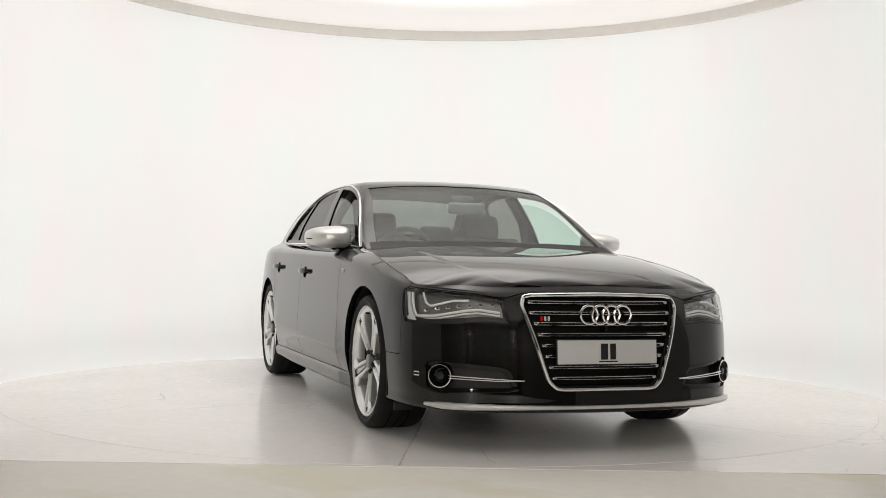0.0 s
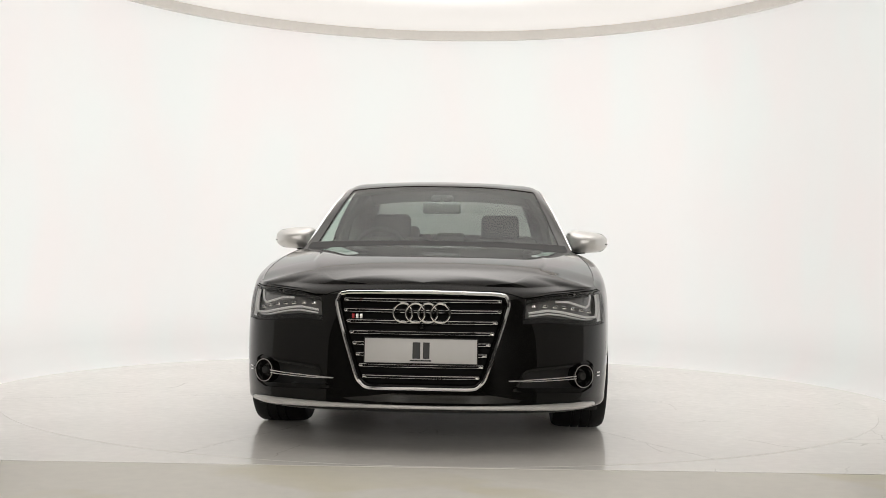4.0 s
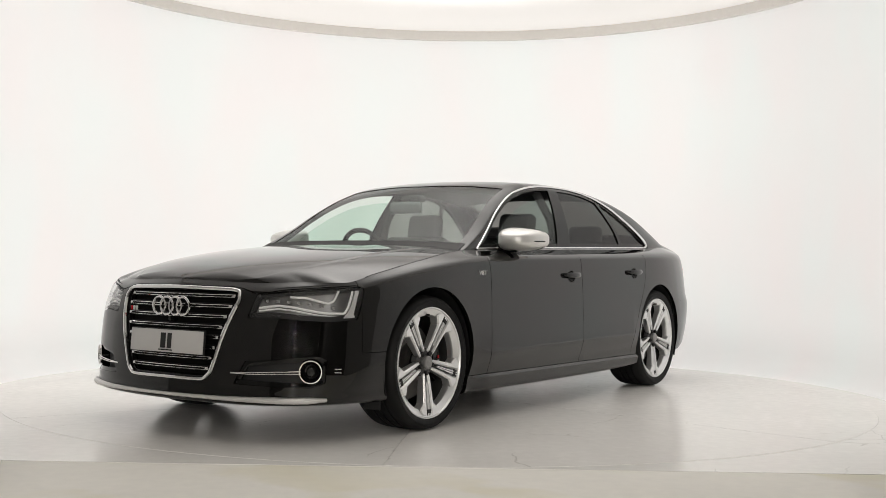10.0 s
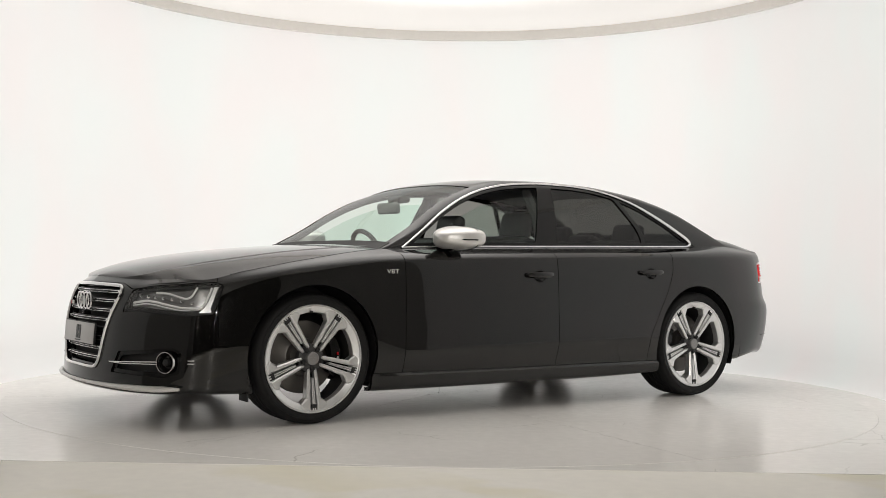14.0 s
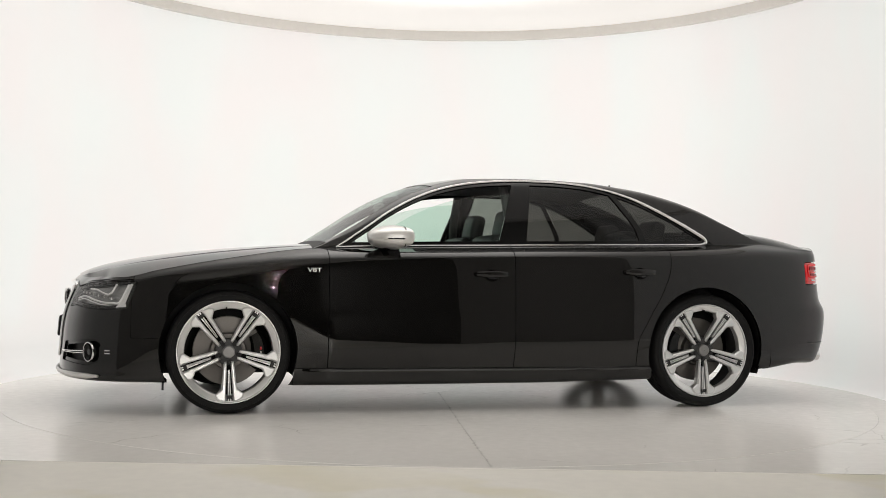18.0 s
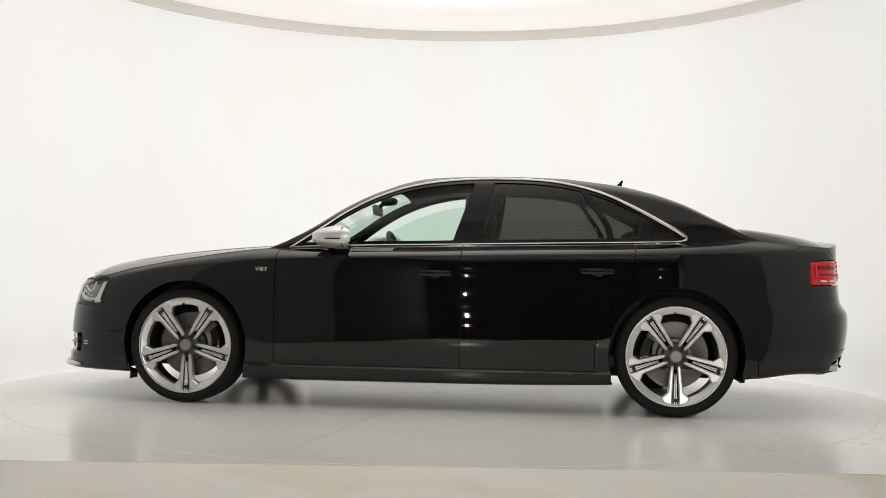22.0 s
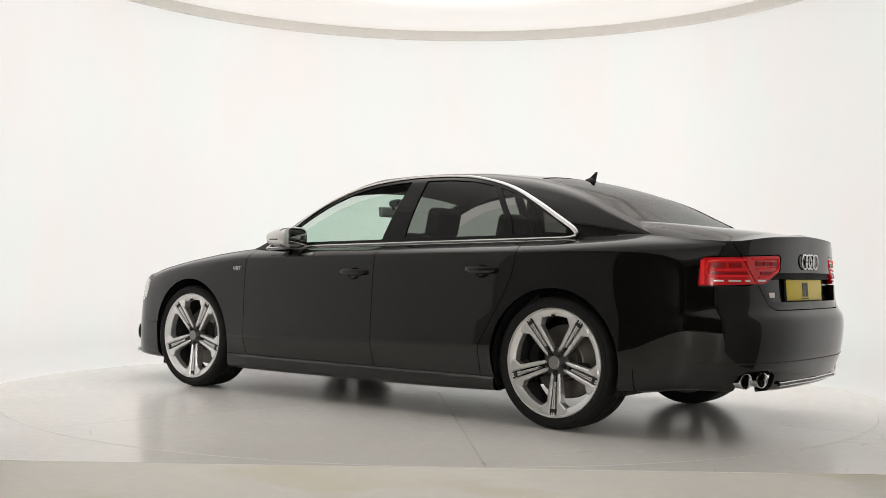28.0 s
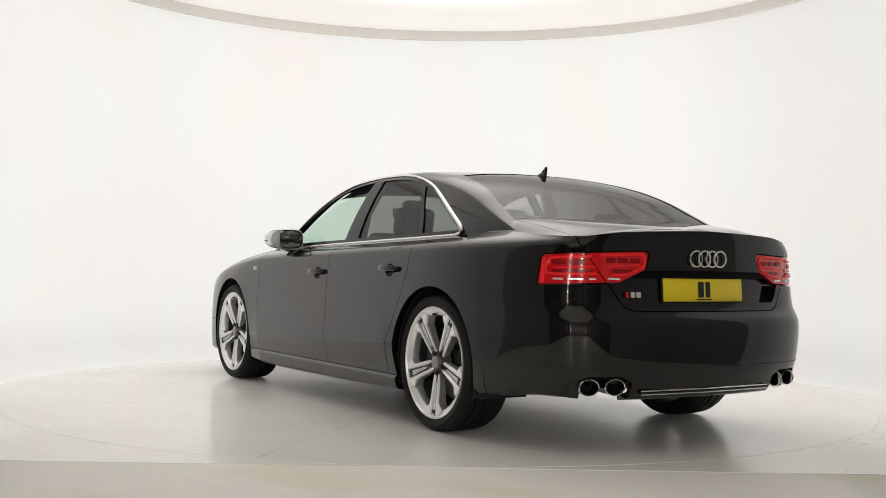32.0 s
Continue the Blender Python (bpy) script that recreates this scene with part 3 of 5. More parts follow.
ring = lambda s: shell(s, np.full(np.shape(s), 8.0))
_rs = np.linspace(0, S_END, 400)
_rp = ring(_rs)
RING_X, RING_Y, RING_Z = _rp[::-1, 0], _rp[::-1, 1], _rp[::-1, 2]
HOOD_Z = spline([(2.40, 0.783), (2.34, 0.814), (2.2, 0.860), (1.9, 0.918), (1.5, 0.965), (1.1, 0.998), (0.85, 1.012)])
BOOT_Z = spline([(-1.75, 1.146), (-2.0, 1.125), (-2.3, 1.091), (-2.45, 1.071), (-2.552, 1.061)])
# the fold of the bonnet from the grille's corner to the windscreen's
FOLD_Y = spline([(2.40, 0.375), (2.3, 0.435), (2.1, 0.540), (1.8, 0.598), (1.5, 0.607), (1.1, 0.614), (0.9, 0.60)])
FOLD_Z = spline([(2.40, 0.768), (2.3, 0.796), (2.2, 0.826), (2.1, 0.851), (1.8, 0.904), (1.5, 0.945), (1.1, 0.981), (0.9, 0.992)])


def deck(x, k):
    """Bonnet and boot top: k from -1 (right shoulder) to 1 (left shoulder)."""
    x, k = np.asarray(x, float), np.asarray(k, float)
    y, zr = np.interp(x, RING_X, RING_Y), np.interp(x, RING_X, RING_Z)
    a, side = np.abs(k), np.sign(k)
    # boot: a plain crown
    zb = zr + (BOOT_Z(x) - zr) * (1 - a ** (2.2 + 9.0 * np.clip((x + 2.40) / 0.44, 0, 1)))
    # bonnet: flat inside the fold (|k| up to 0.5), a short steep step outside it, then a round fall to the wing
    yf = np.minimum(FOLD_Y(x), y - 0.012)
    zf = np.minimum(np.maximum(FOLD_Z(x), zr + 0.002), HOOD_Z(x) - 0.002)
    inside, q = a < 0.5, np.clip((a - 0.5) / 0.5, 0, 1)
    yh = np.where(inside, yf * a / 0.5, yf + (y - yf) * q)
    out = q * (y - yf)
    step = 0.0045 * np.clip((zf - zr) / 0.03, 0, 1) * np.clip((2.25 - x) / 0.4, 0, 1)
    fall = np.clip(out / 0.016, 0, 1)
    zh = np.where(inside, HOOD_Z(x) - (HOOD_Z(x) - zf) * (a / 0.5) ** 2.6, (zf - step * fall) + (zr - zf + step) * q ** 1.3)
    bonnet_part = x > 0
    return np.stack([x, side * np.where(bonnet_part, yh, y * a), np.where(bonnet_part, zh, zb)], 1)


# ---------- greenhouse ----------
ROOF_Z = spline([(1.04, 0.975), (0.98, 1.01), (0.86, 1.090), (0.71, 1.192), (0.57, 1.282), (0.35, 1.385), (0.16, 1.435), (-0.02, 1.457), (-0.4, 1.467), (-0.77, 1.457), (-0.96, 1.442),
                 (-1.16, 1.423), (-1.35, 1.382), (-1.54, 1.319), (-1.73, 1.229), (-1.93, 1.128), (-2.06, 1.07)])
CROWN = spline([(1.04, 0.02), (0.9, 0.045), (0.7, 0.068), (0.35, 0.058), (0.0, 0.029), (-0.8, 0.026), (-1.3, 0.046), (-1.7, 0.046), (-1.95, 0.040), (-2.06, 0.04)])
ARCH_Z = spline([(0.875, 0.972), (0.70, 1.088), (0.53, 1.205), (0.36, 1.296), (0.18, 1.362), (0.0, 1.40), (-0.17, 1.419), (-0.35, 1.428), (-0.53, 1.427), (-0.71, 1.416), (-0.89, 1.386), (-1.07, 1.334), (-1.25, 1.25), (-1.44, 1.145), (-1.61, 1.045)])
TUMBLE = 0.405


def belt(x):
    return np.interp(x, RING_X, RING_Y), np.interp(x, RING_X, RING_Z)


def house(x, k, inset=0.0):
    """The glasshouse: k from -2 (right belt) through 0 (top) to 2 (left belt)."""
    x, k = np.asarray(x, float), np.asarray(k, float)
    yb, zb = belt(x)
    zb = zb - 0.012
    zt = np.maximum(ROOF_Z(x), zb + 0.02)
    zc = np.maximum(zt - CROWN(x), zb + 0.008)
    yc = yb - TUMBLE * (zc - zb)
    a = 2 - np.abs(k)
    side_y, side_z = yb + (yc - yb) * a, zb + (zc - zb) * a
    bulge = 0.022 * np.sin(np.clip(a, 0, 1) * math.pi) * np.clip((zc - zb) / 0.4, 0, 1)
    side_y = side_y + bulge
    q = np.clip(2 - a, 0, 1)
    top_y, top_z = yc * q, zt - (zt - zc) * q ** 2.2
    w = 0.125
    t = np.clip((a - (1 - w)) / (2 * w), 0, 1)
    # rounded rail between side and top
    a0, a1 = 1 - w, 1 + w
    p0y, p0z = yb + (yc - yb) * a0 + 0.022 * math.sin(a0 * math.pi) * np.clip((zc - zb) / 0.4, 0, 1), zb + (zc - zb) * a0
    q1 = 2 - a1
    p1y, p1z = yc * q1, zt - (zt - zc) * q1 ** 2.2
    by = (1 - t) ** 2 * p0y + 2 * t * (1 - t) * yc + t * t * p1y
    bz = (1 - t) ** 2 * p0z + 2 * t * (1 - t) * zc + t * t * p1z
    y = np.where(a < a0, side_y, np.where(a > a1, top_y, by))
    z = np.where(a < a0, side_z, np.where(a > a1, top_z, bz))
    y = y - inset * np.where(a < 1, 0.9, 0.3 * q)
    z = z - inset * np.where(a < 1, 0.3, 0.95)
    return np.stack([x, y * np.sign(k + 1e-12), z], 1)


def house_in(inset):
    return lambda x, k: house(x, k, inset)


def on_house(x, z, inset=0.0):
    """The point of the left glasshouse side at this x and height."""
    kk = np.linspace(2, 0.8, 240)
    P = house(np.full(240, x), kk, inset)
    i = np.argsort(P[:, 2])
    return np.array([x, np.interp(z, P[i, 2], P[i, 1]), z])


# ---------- panels ----------
GAP = 0.0022
WHEELS = {"front": (1.497, 0.362), "rear": (-1.497, 0.362)}
ARCH_R = {"front": 0.392, "rear": 0.398}


def arch_cut(which, grow=0.0):
    cx, cz = WHEELS[which]
    return lambda P, u, v: (ARCH_R[which] + grow) - np.hypot(P[:, 0] - cx, (P[:, 2] - cz - 0.004))


def x_less(x, slant=0.0, z0=0.6):
    return lambda P, u, v: P[:, 0] - (x + slant * (P[:, 2] - z0)) + GAP


def x_more(x, slant=0.0, z0=0.6):
    return lambda P, u, v: (x + slant * (P[:, 2] - z0)) - P[:, 0] + GAP


# in the plane of (metres round the outline, height)
def outline_hole(poly, r=0.0, grow=0.0):
    return lambda P, u, v: -(poly_sdf(np.abs(u), P[:, 2], poly, r) - grow)


def outline_keep(poly, r=0.0, grow=0.0):
    return lambda P, u, v: poly_sdf(np.abs(u), P[:, 2], poly, r) + grow


def front_hole(poly, r=0.0, grow=0.0):
    return lambda P, u, v: -(poly_sdf(np.abs(P[:, 1]), P[:, 2], poly, r) - grow)


def front_keep(poly, r=0.0, grow=0.0):
    return lambda P, u, v: poly_sdf(np.abs(P[:, 1]), P[:, 2], poly, r) + grow


GRILLE = [(-0.5, 0.30), (0.255, 0.295), (0.30, 0.335), (0.413, 0.688), (0.395, 0.73), (0.352, 0.738), (-0.5, 0.745)]
HEADLAMP = [(0.490, 0.604), (0.62, 0.612), (0.80, 0.598), (0.92, 0.594), (1.062, 0.604), (1.116, 0.746), (1.103, 0.758), (0.90, 0.747), (0.68, 0.733), (0.522, 0.714)]
INTAKE = [(0.43, 0.282), (0.82, 0.272), (0.895, 0.295), (0.905, 0.405), (0.86, 0.425), (0.49, 0.395)]
TAILLAMP = [(S_END - 0.985, 0.792), (S_END - 0.54, 0.804), (S_END - 0.388, 0.868), (S_END - 0.368, 0.940), (S_END - 0.39, 0.955), (S_END - 0.955, 0.936), (S_END - 0.975, 0.925)]
BOOT_LOW = [(-1.0, 0.668), (0.455, 0.668), (0.51, 0.69), (0.585, 0.806), (0.70, 0.985), (0.70, 1.3), (-1.0, 1.3)]

V_ALL = np.concatenate([np.linspace(0, 1, 4)[:-1], np.linspace(1, 8, 57)])
S_FRONT = np.linspace(-s_at_x(1.80), s_at_x(1.80), 241)
def side_pair(name, geo, mat, label=""):
    return part(name, geo, mat, car, label), part(name, mirrored(geo), mat, car, label)


# front bumper, with holes for grille, lamps and intakes
bonnet_edge = spline([(0.0, 0.752), (0.36, 0.752), (0.42, 0.744), (0.47, 0.732), (0.512, 0.722), (0.68, 0.741), (0.90, 0.755), (1.10, 0.767), (1.4, 0.775)])
SEAM_S = s_at_x(2.045)
bumper_front = part("front_bumper", patch(shell, S_FRONT, V_ALL, [
    lambda P, u, v: np.where(np.abs(u) < SEAM_S, P[:, 2] - bonnet_edge(np.abs(u)) + GAP, P[:, 2] - 0.435),
    outline_hole(HEADLAMP, 0.0, 0.004), front_hole(GRILLE, 0.0, 0.0), outline_hole(INTAKE, 0.0), arch_cut("front", 0.0), lambda P, u, v: 1.80 - P[:, 0]], 0.02), PAINT, car)

S_WING = np.linspace(SEAM_S + GAP, s_at_x(0.88), 150)
wing = patch(shell, S_WING, V_ALL[3:], [x_more(0.928), lambda P, u, v: np.where(P[:, 0] < 1.3, 0.262 - P[:, 2], -1.0), lambda P, u, v: np.where(P[:, 0] > 1.6, 0.438 - P[:, 2], -1.0),
    outline_hole(HEADLAMP, 0.0, 0.004), arch_cut("front")], 0.02)
side_pair("front_wing", wing, PAINT)

S_DOOR = np.linspace(s_at_x(0.95), s_at_x(-1.32), 150)
rear_edge = spline([(0.2, -1.02), (0.40, -1.02), (0.55, -1.09), (0.75, -1.20), (0.88, -1.245), (1.05, -1.255)])
V_DOOR = V_ALL[3:]
HANDLES = ((-0.06, 0.829), (-1.03, 0.855))


def handle_hole(cx, cz):
    return lambda P, u, v: 0.05 * (1 - ((P[:, 0] - cx + 0.005) / 0.048) ** 2 - ((P[:, 2] - cz + 0.010) / 0.036) ** 2)


door_low = lambda P, u, v: 0.262 - P[:, 2]
side_pair("front_door", patch(shell, S_DOOR, V_DOOR, [x_less(0.928), x_more(-0.215), door_low, handle_hole(*HANDLES[0])], 0.02), PAINT)
side_pair("rear_door", patch(shell, S_DOOR, V_DOOR, [x_less(-0.215), door_low, lambda P, u, v: rear_edge(P[:, 2]) - P[:, 0] + GAP, arch_cut("rear"), handle_hole(*HANDLES[1])], 0.02), PAINT)
S_SILL = np.linspace(s_at_x(1.15), s_at_x(-1.15), 120)


def sill_skin(s, v):
    """The sill stands proud of the doors above it."""
    q = shell(s, v)
    z = q[:, 2]
    return shell(s, v, -0.020 * np.clip((1.12 - q[:, 0]) / 0.2, 0, 1) * np.clip((0.262 - z) / 0.018, 0, 1) * np.clip((z - 0.15) / 0.03, 0, 1))


side_pair("sill", patch(sill_skin, S_SILL, np.linspace(0, 2.6, 60), [x_less(1.128), x_more(-1.12), lambda P, u, v: P[:, 2] - 0.2585, arch_cut("front"), arch_cut("rear")], 0.02), PAINT)
S_QUART = np.linspace(s_at_x(-0.9), S_END - 0.30, 200)
quarter = patch(shell, S_QUART, V_ALL[3:], [lambda P, u, v: P[:, 0] - rear_edge(P[:, 2]) + GAP, arch_cut("rear"),
    lambda P, u, v: np.where(P[:, 0] < -1.97, 0.6953 - P[:, 2], -1.0), lambda P, u, v: np.where(P[:, 0] > -1.88, 0.262 - P[:, 2], -1),
    outline_hole(TAILLAMP, 0.0, 0.004), lambda P, u, v: -poly_sdf(np.abs(P[:, 1]), P[:, 2], BOOT_LOW, 0.0) * np.where(P[:, 0] < -2.2, 1, -1e-9) - np.where(P[:, 0] < -2.2, 0, 1) + 0.0], 0.02)
quarter_top = patch(deck, np.linspace(-1.80, -2.415, 50), np.linspace(0.8, 1, 24), [lambda P, u, v: 0.70 - P[:, 1]], 0.02)
side_pair("rear_quarter", merge(quarter, quarter_top), PAINT)
EXHAUST_CUT = [(0.465, 0.1), (0.465, 0.335), (0.52, 0.366), (0.68, 0.366), (0.745, 0.335), (0.745, 0.1)]
S_REAR = np.linspace(s_at_x(-1.92), 2 * S_END - s_at_x(-1.92), 221)
part("rear_bumper", patch(shell, S_REAR, V_ALL, [lambda P, u, v: P[:, 2] - 0.695, lambda P, u, v: P[:, 0] + 1.97 - 0.05 * (P[:, 2] - 0.4), lambda P, u, v: -poly_sdf(np.abs(P[:, 1]), P[:, 2], BOOT_LOW, 0.0) + 0.0, front_hole(EXHAUST_CUT)], 0.03), PAINT, car)
S_BOOT = np.linspace(S_END - 0.85, S_END + 0.85, 150)
PLATE_HOLE = [(-1.0, 0.712), (0.47, 0.712), (0.50, 0.735), (0.535, 0.80), (0.43, 0.862), (-1.0, 0.876)]
lid_cuts = [front_keep(BOOT_LOW, 0.0, 0.005), lambda P, u, v: -poly_sdf(S_END - np.abs(S_END - u), P[:, 2], TAILLAMP, 0.004)]
lid_cuts.append(front_hole(PLATE_HOLE))
lid_back = patch(shell, S_BOOT, V_ALL[20:], lid_cuts, 0.05)
boot_top = patch(deck, -1.72 - 0.8315 * np.sin(np.linspace(0, math.pi / 2, 70)), np.linspace(-1, 1, 81), [lambda P, u, v: np.abs(P[:, 1]) - 0.70 + GAP], 0.02)
lid_recess = patch(shell_in(0.045), np.linspace(S_END - 0.65, S_END + 0.65, 80), np.linspace(4.5, 7, 40), [front_keep(PLATE_HOLE, 0.0, -0.02)])
part("boot_lid", merge(lid_back, boot_top, lid_recess), PAINT, car)
bonnet = patch(deck, np.linspace(0.93, 2.3865, 140), np.linspace(-1, 1, 221), [lambda P, u, v: P[:, 0] - 2.3864], 0.0)
bonnet_lip = patch(shell, np.linspace(-SEAM_S + GAP, SEAM_S - GAP, 160), np.linspace(5, 8, 40), [lambda P, u, v: bonnet_edge(np.abs(u)) + GAP - P[:, 2], outline_hole(HEADLAMP, 0.0, 0.004)], 0.015)
part("bonnet", merge(bonnet, bonnet_lip), PAINT, car)
# dark structure behind the outer panels
side_pair("inner_body", patch(shell_in(0.024), np.linspace(s_at_x(2.0), S_END - 0.75, 160), np.linspace(0.3, 7.9, 40), [arch_cut("front", 0.012), arch_cut("rear", 0.012), outline_hole(HEADLAMP, 0.0, 0.02), outline_hole(TAILLAMP, 0.0, 0.0)]), MATT_BLACK)

# roof, pillars and glass
XH = np.linspace(1.02, -2.06, 270)
KH = np.linspace(-2, 2, 241)
def ws_cut(P, x, k):
    """Windscreen: below the roof edge, between the pillars."""
    return np.maximum(np.maximum(0.285 - 0.05 * np.abs(k) - x, x - 0.985), np.abs(k) - 0.925)
def rs_cut(P, x, k):
    return np.maximum(np.maximum(x + 1.10 + 0.10 * np.abs(k) ** 2, -1.935 - x), np.abs(k) - np.interp(x, [-1.93, -1.1], [0.925, 0.83]))
def dlo_cut(P, x, k):
    """Inside the side windows' bright frame."""
    yb, zb = belt(x)
    return np.maximum(np.maximum(zb + 0.002 - P[:, 2], P[:, 2] - ARCH_Z(x)), np.maximum(x - 0.875, -1.61 - x)) + np.where(np.abs(k) < 0.75, 9, 0)
roof = patch(house, XH, KH, [lambda P, u, v: -ws_cut(P, u, v), lambda P, u, v: -rs_cut(P, u, v), lambda P, u, v: -dlo_cut(P, u, v)], 0.02)
part("roof", roof, PAINT, car)
part("cowl", patch(house_in(-0.002), np.linspace(0.93, 1.03, 20), np.linspace(-1.0, 1.0, 60), [lambda P, x, k: 0.962 - 0.035 * np.abs(k) ** 2 - x]), MATT_BLACK, car, "black cowl below the windscreen")
part("windscreen", patch(house_in(0.004), XH, KH, [ws_cut], 0.0), GLASS_CLEAR, car, "green-tinted glass windscreen").visible_shadow = False
part("rear_window", patch(house_in(0.004), XH, KH, [rs_cut], 0.0), GLASS_REAR, car, "dark privacy glass").visible_shadow = False
XS, KS = np.linspace(0.9, -1.64, 220), np.linspace(0.7, 2.0, 70)
SIDE_WINDOW = house_in(0.012)
inner = lambda P, x, k: dlo_cut(P, x, k) + 0.028
B0 = lambda z: -0.160 - 0.33 * (z - 1.0)
B1 = lambda z: -0.330 - 0.17 * (z - 1.04)
C0 = spline([(1.0, -1.13), (1.12, -1.10), (1.25, -1.02), (1.42, -0.90)])
panes = {
    "front_side_window": ([lambda P, x, k: dlo_cut(P, x, k) + 0.012, lambda P, x, k: P[:, 2] - ARCH_Z(x + 0.03) + 0.085, lambda P, x, k: B0(P[:, 2]) + 0.01 - x], GLASS_CLEAR),
    "rear_side_window": ([inner, lambda P, x, k: x - B1(P[:, 2]), lambda P, x, k: C0(P[:, 2]) + 0.025 - x], GLASS_DARK),
    "quarter_window": ([inner, lambda P, x, k: x - C0(P[:, 2]) + 0.015], GLASS_DARK)}
for nm, (cuts, mt) in panes.items():
    g = patch(SIDE_WINDOW, XS, KS, cuts, 0.0)
    for ob in side_pair(nm, g, mt, "dark privacy glass" if mt is GLASS_DARK else "green-tinted glass"):
        ob.visible_shadow = False
frames = patch(house_in(0.004), XS, KS, [lambda P, x, k: dlo_cut(P, x, k) - 0.001,
    lambda P, x, k: -np.maximum(inner(P, x, k), B0(P[:, 2]) + 0.02 - x), lambda P, x, k: -np.maximum(np.maximum(inner(P, x, k), x - B1(P[:, 2])), C0(P[:, 2]) + 0.025 - x),
    lambda P, x, k: -np.maximum(inner(P, x, k), x - C0(P[:, 2]) + 0.015)], 0.012)
side_pair("window_frame", frames, GLOSS_BLACK, "gloss black window frame")


# ---------- wheels ----------
def bar_outline(pts, y0, y1, bevel=0.004, seg=2):
    """A flat bar from its outline in the wheel's plane, with eased front edges."""
    bm = bmesh.new()
    lo = [bm.verts.new((x, y0, z)) for x, z in pts]
    hi = [bm.verts.new((x, y1 if not callable(y1) else y1(math.hypot(x, z)), z)) for x, z in pts]
    n = len(pts)
    bm.faces.new(hi)
    bm.faces.new(lo[::-1])
    for i in range(n):
        bm.faces.new((lo[i], lo[(i + 1) % n], hi[(i + 1) % n], hi[i]))
    bmesh.ops.recalc_face_normals(bm, faces=bm.faces)
    top = [e for e in bm.edges if all(v in hi for v in e.verts)]
    bmesh.ops.bevel(bm, geom=top, offset=bevel, segments=seg, profile=0.5, affect="EDGES")
    return bm


def spoke_geo():
    """A twin spoke along +z: two broad bars with splayed feet and two thin ribs between."""
    face = lambda r: np.interp(r, [0.05, 0.10, 0.22, 0.285], [-0.016, -0.010, 0.001, 0.008])
    out = []
    for sgn in (-1, 1):
        pts = [(0.0105, 0.054), (0.027, 0.058), (0.032, 0.085), (0.039, 0.16), (0.0445, 0.214), (0.081, 0.243), (0.078, 0.256), (0.064, 0.273), (0.027, 0.284), (0.0215, 0.282), (0.0175, 0.19), (0.0125, 0.10)]
        pts = [(sgn * a, b) for a, b in pts]
        out.append(bm_geo(bar_outline(pts if sgn > 0 else pts[::-1], -0.050, face, 0.0070, 1)))
    for sgn in (-1, 1):
        rib = [(sgn * 0.0012, 0.105), (sgn * 0.0052, 0.105), (sgn * 0.0078, 0.19), (sgn * 0.0108, 0.280), (sgn * 0.0022, 0.280), (sgn * 0.0016, 0.19)]
        out.append(bm_geo(bar_outline(rib if sgn > 0 else rib[::-1], -0.06, lambda r: face(r) - 0.004, 0.0012)))
    return merge(*out)


SPOKE = mesh_from(*spoke_geo(), sharp=30)
SPOKE.materials.append(ALLOY)
RIM = mesh_from(*lathe([(0.2965, -0.012), (0.2970, 0.005), (0.2945, 0.011), (0.2895, 0.011), (0.2850, 0.003), (0.2640, -0.0045), (0.2530, -0.012), (0.2500, -0.022), (0.2490, -0.05)], 120), sharp=30)
RIM.materials.append(ALLOY)
# black block on the rim stands in for the slot's shaded end
NOTCH_SHADE = mesh_from(*bm_geo(box(0, -0.0015, 0.2640, 0.036, 0.0075, 0.032, 0.0008)))
NOTCH_SHADE.materials.append(MATT_BLACK)
# darker than the alloy rim: shade inside the wheel put into the colour
BARREL = mesh_from(*lathe([(0.2495, -0.045), (0.262, -0.09), (0.262, -0.20), (0.285, -0.245), (0.297, -0.25)], 72), sharp=30)
BARREL.materials.append(vary(material("barrel_shade_grey", (0.07, 0.07, 0.068), 0.45, 0.4), 12, 0.1))
# black plate set between the bars in place of the gap's shade
SLOT_SHADE = mesh_from(*bm_geo(bar_outline([(-0.014, 0.056), (0.014, 0.056), (0.022, 0.19), (0.024, 0.2485), (-0.024, 0.2485), (-0.022, 0.19)], -0.056, -0.046, 0.001)))
SLOT_SHADE.materials.append(material("slot_shade_black", (0.004, 0.004, 0.004), 0.8, 0, 0.1))
TYRE_PROFILE = [(0.289, -0.010), (0.296, 0.004), (0.306, 0.011), (0.320, 0.018), (0.332, 0.0195), (0.333, 0.0165), (0.335, 0.0165), (0.336, 0.019), (0.345, 0.015), (0.354, 0.004), (0.3595, -0.012), (0.3615, -0.03), (0.3625, -0.055), (0.355, -0.057), (0.355, -0.065), (0.3625, -0.067),
                (0.3630, -0.105), (0.355, -0.107), (0.355, -0.116), (0.3630, -0.118), (0.3630, -0.150), (0.355, -0.152), (0.355, -0.160), (0.3625, -0.162), (0.3615, -0.21), (0.357, -0.235), (0.345, -0.255), (0.32, -0.26), (0.289, -0.25)]
TYRE = mesh_from(*lathe(TYRE_PROFILE, 120), sharp=40)
TYRE.materials.append(RUBBER)
HUBCAP = mesh_from(*merge(lathe([(0.001, 0.002), (0.029, 0.001), (0.035, -0.003), (0.037, -0.025)], 32), bm_geo(box(0, 0.002, 0.004, 0.036, 0.003, 0.005)), bm_geo(box(0, 0.002, -0.008, 0.022, 0.003, 0.004))), sharp=30)
HUBCAP.materials.append(vary(material("cap_grey", (0.26, 0.255, 0.25), 0.4, 0.6), 20, 0.05))
HUB = mesh_from(*lathe([(0.03, -0.024), (0.062, -0.024), (0.076, -0.030), (0.080, -0.06)], 40), sharp=30)
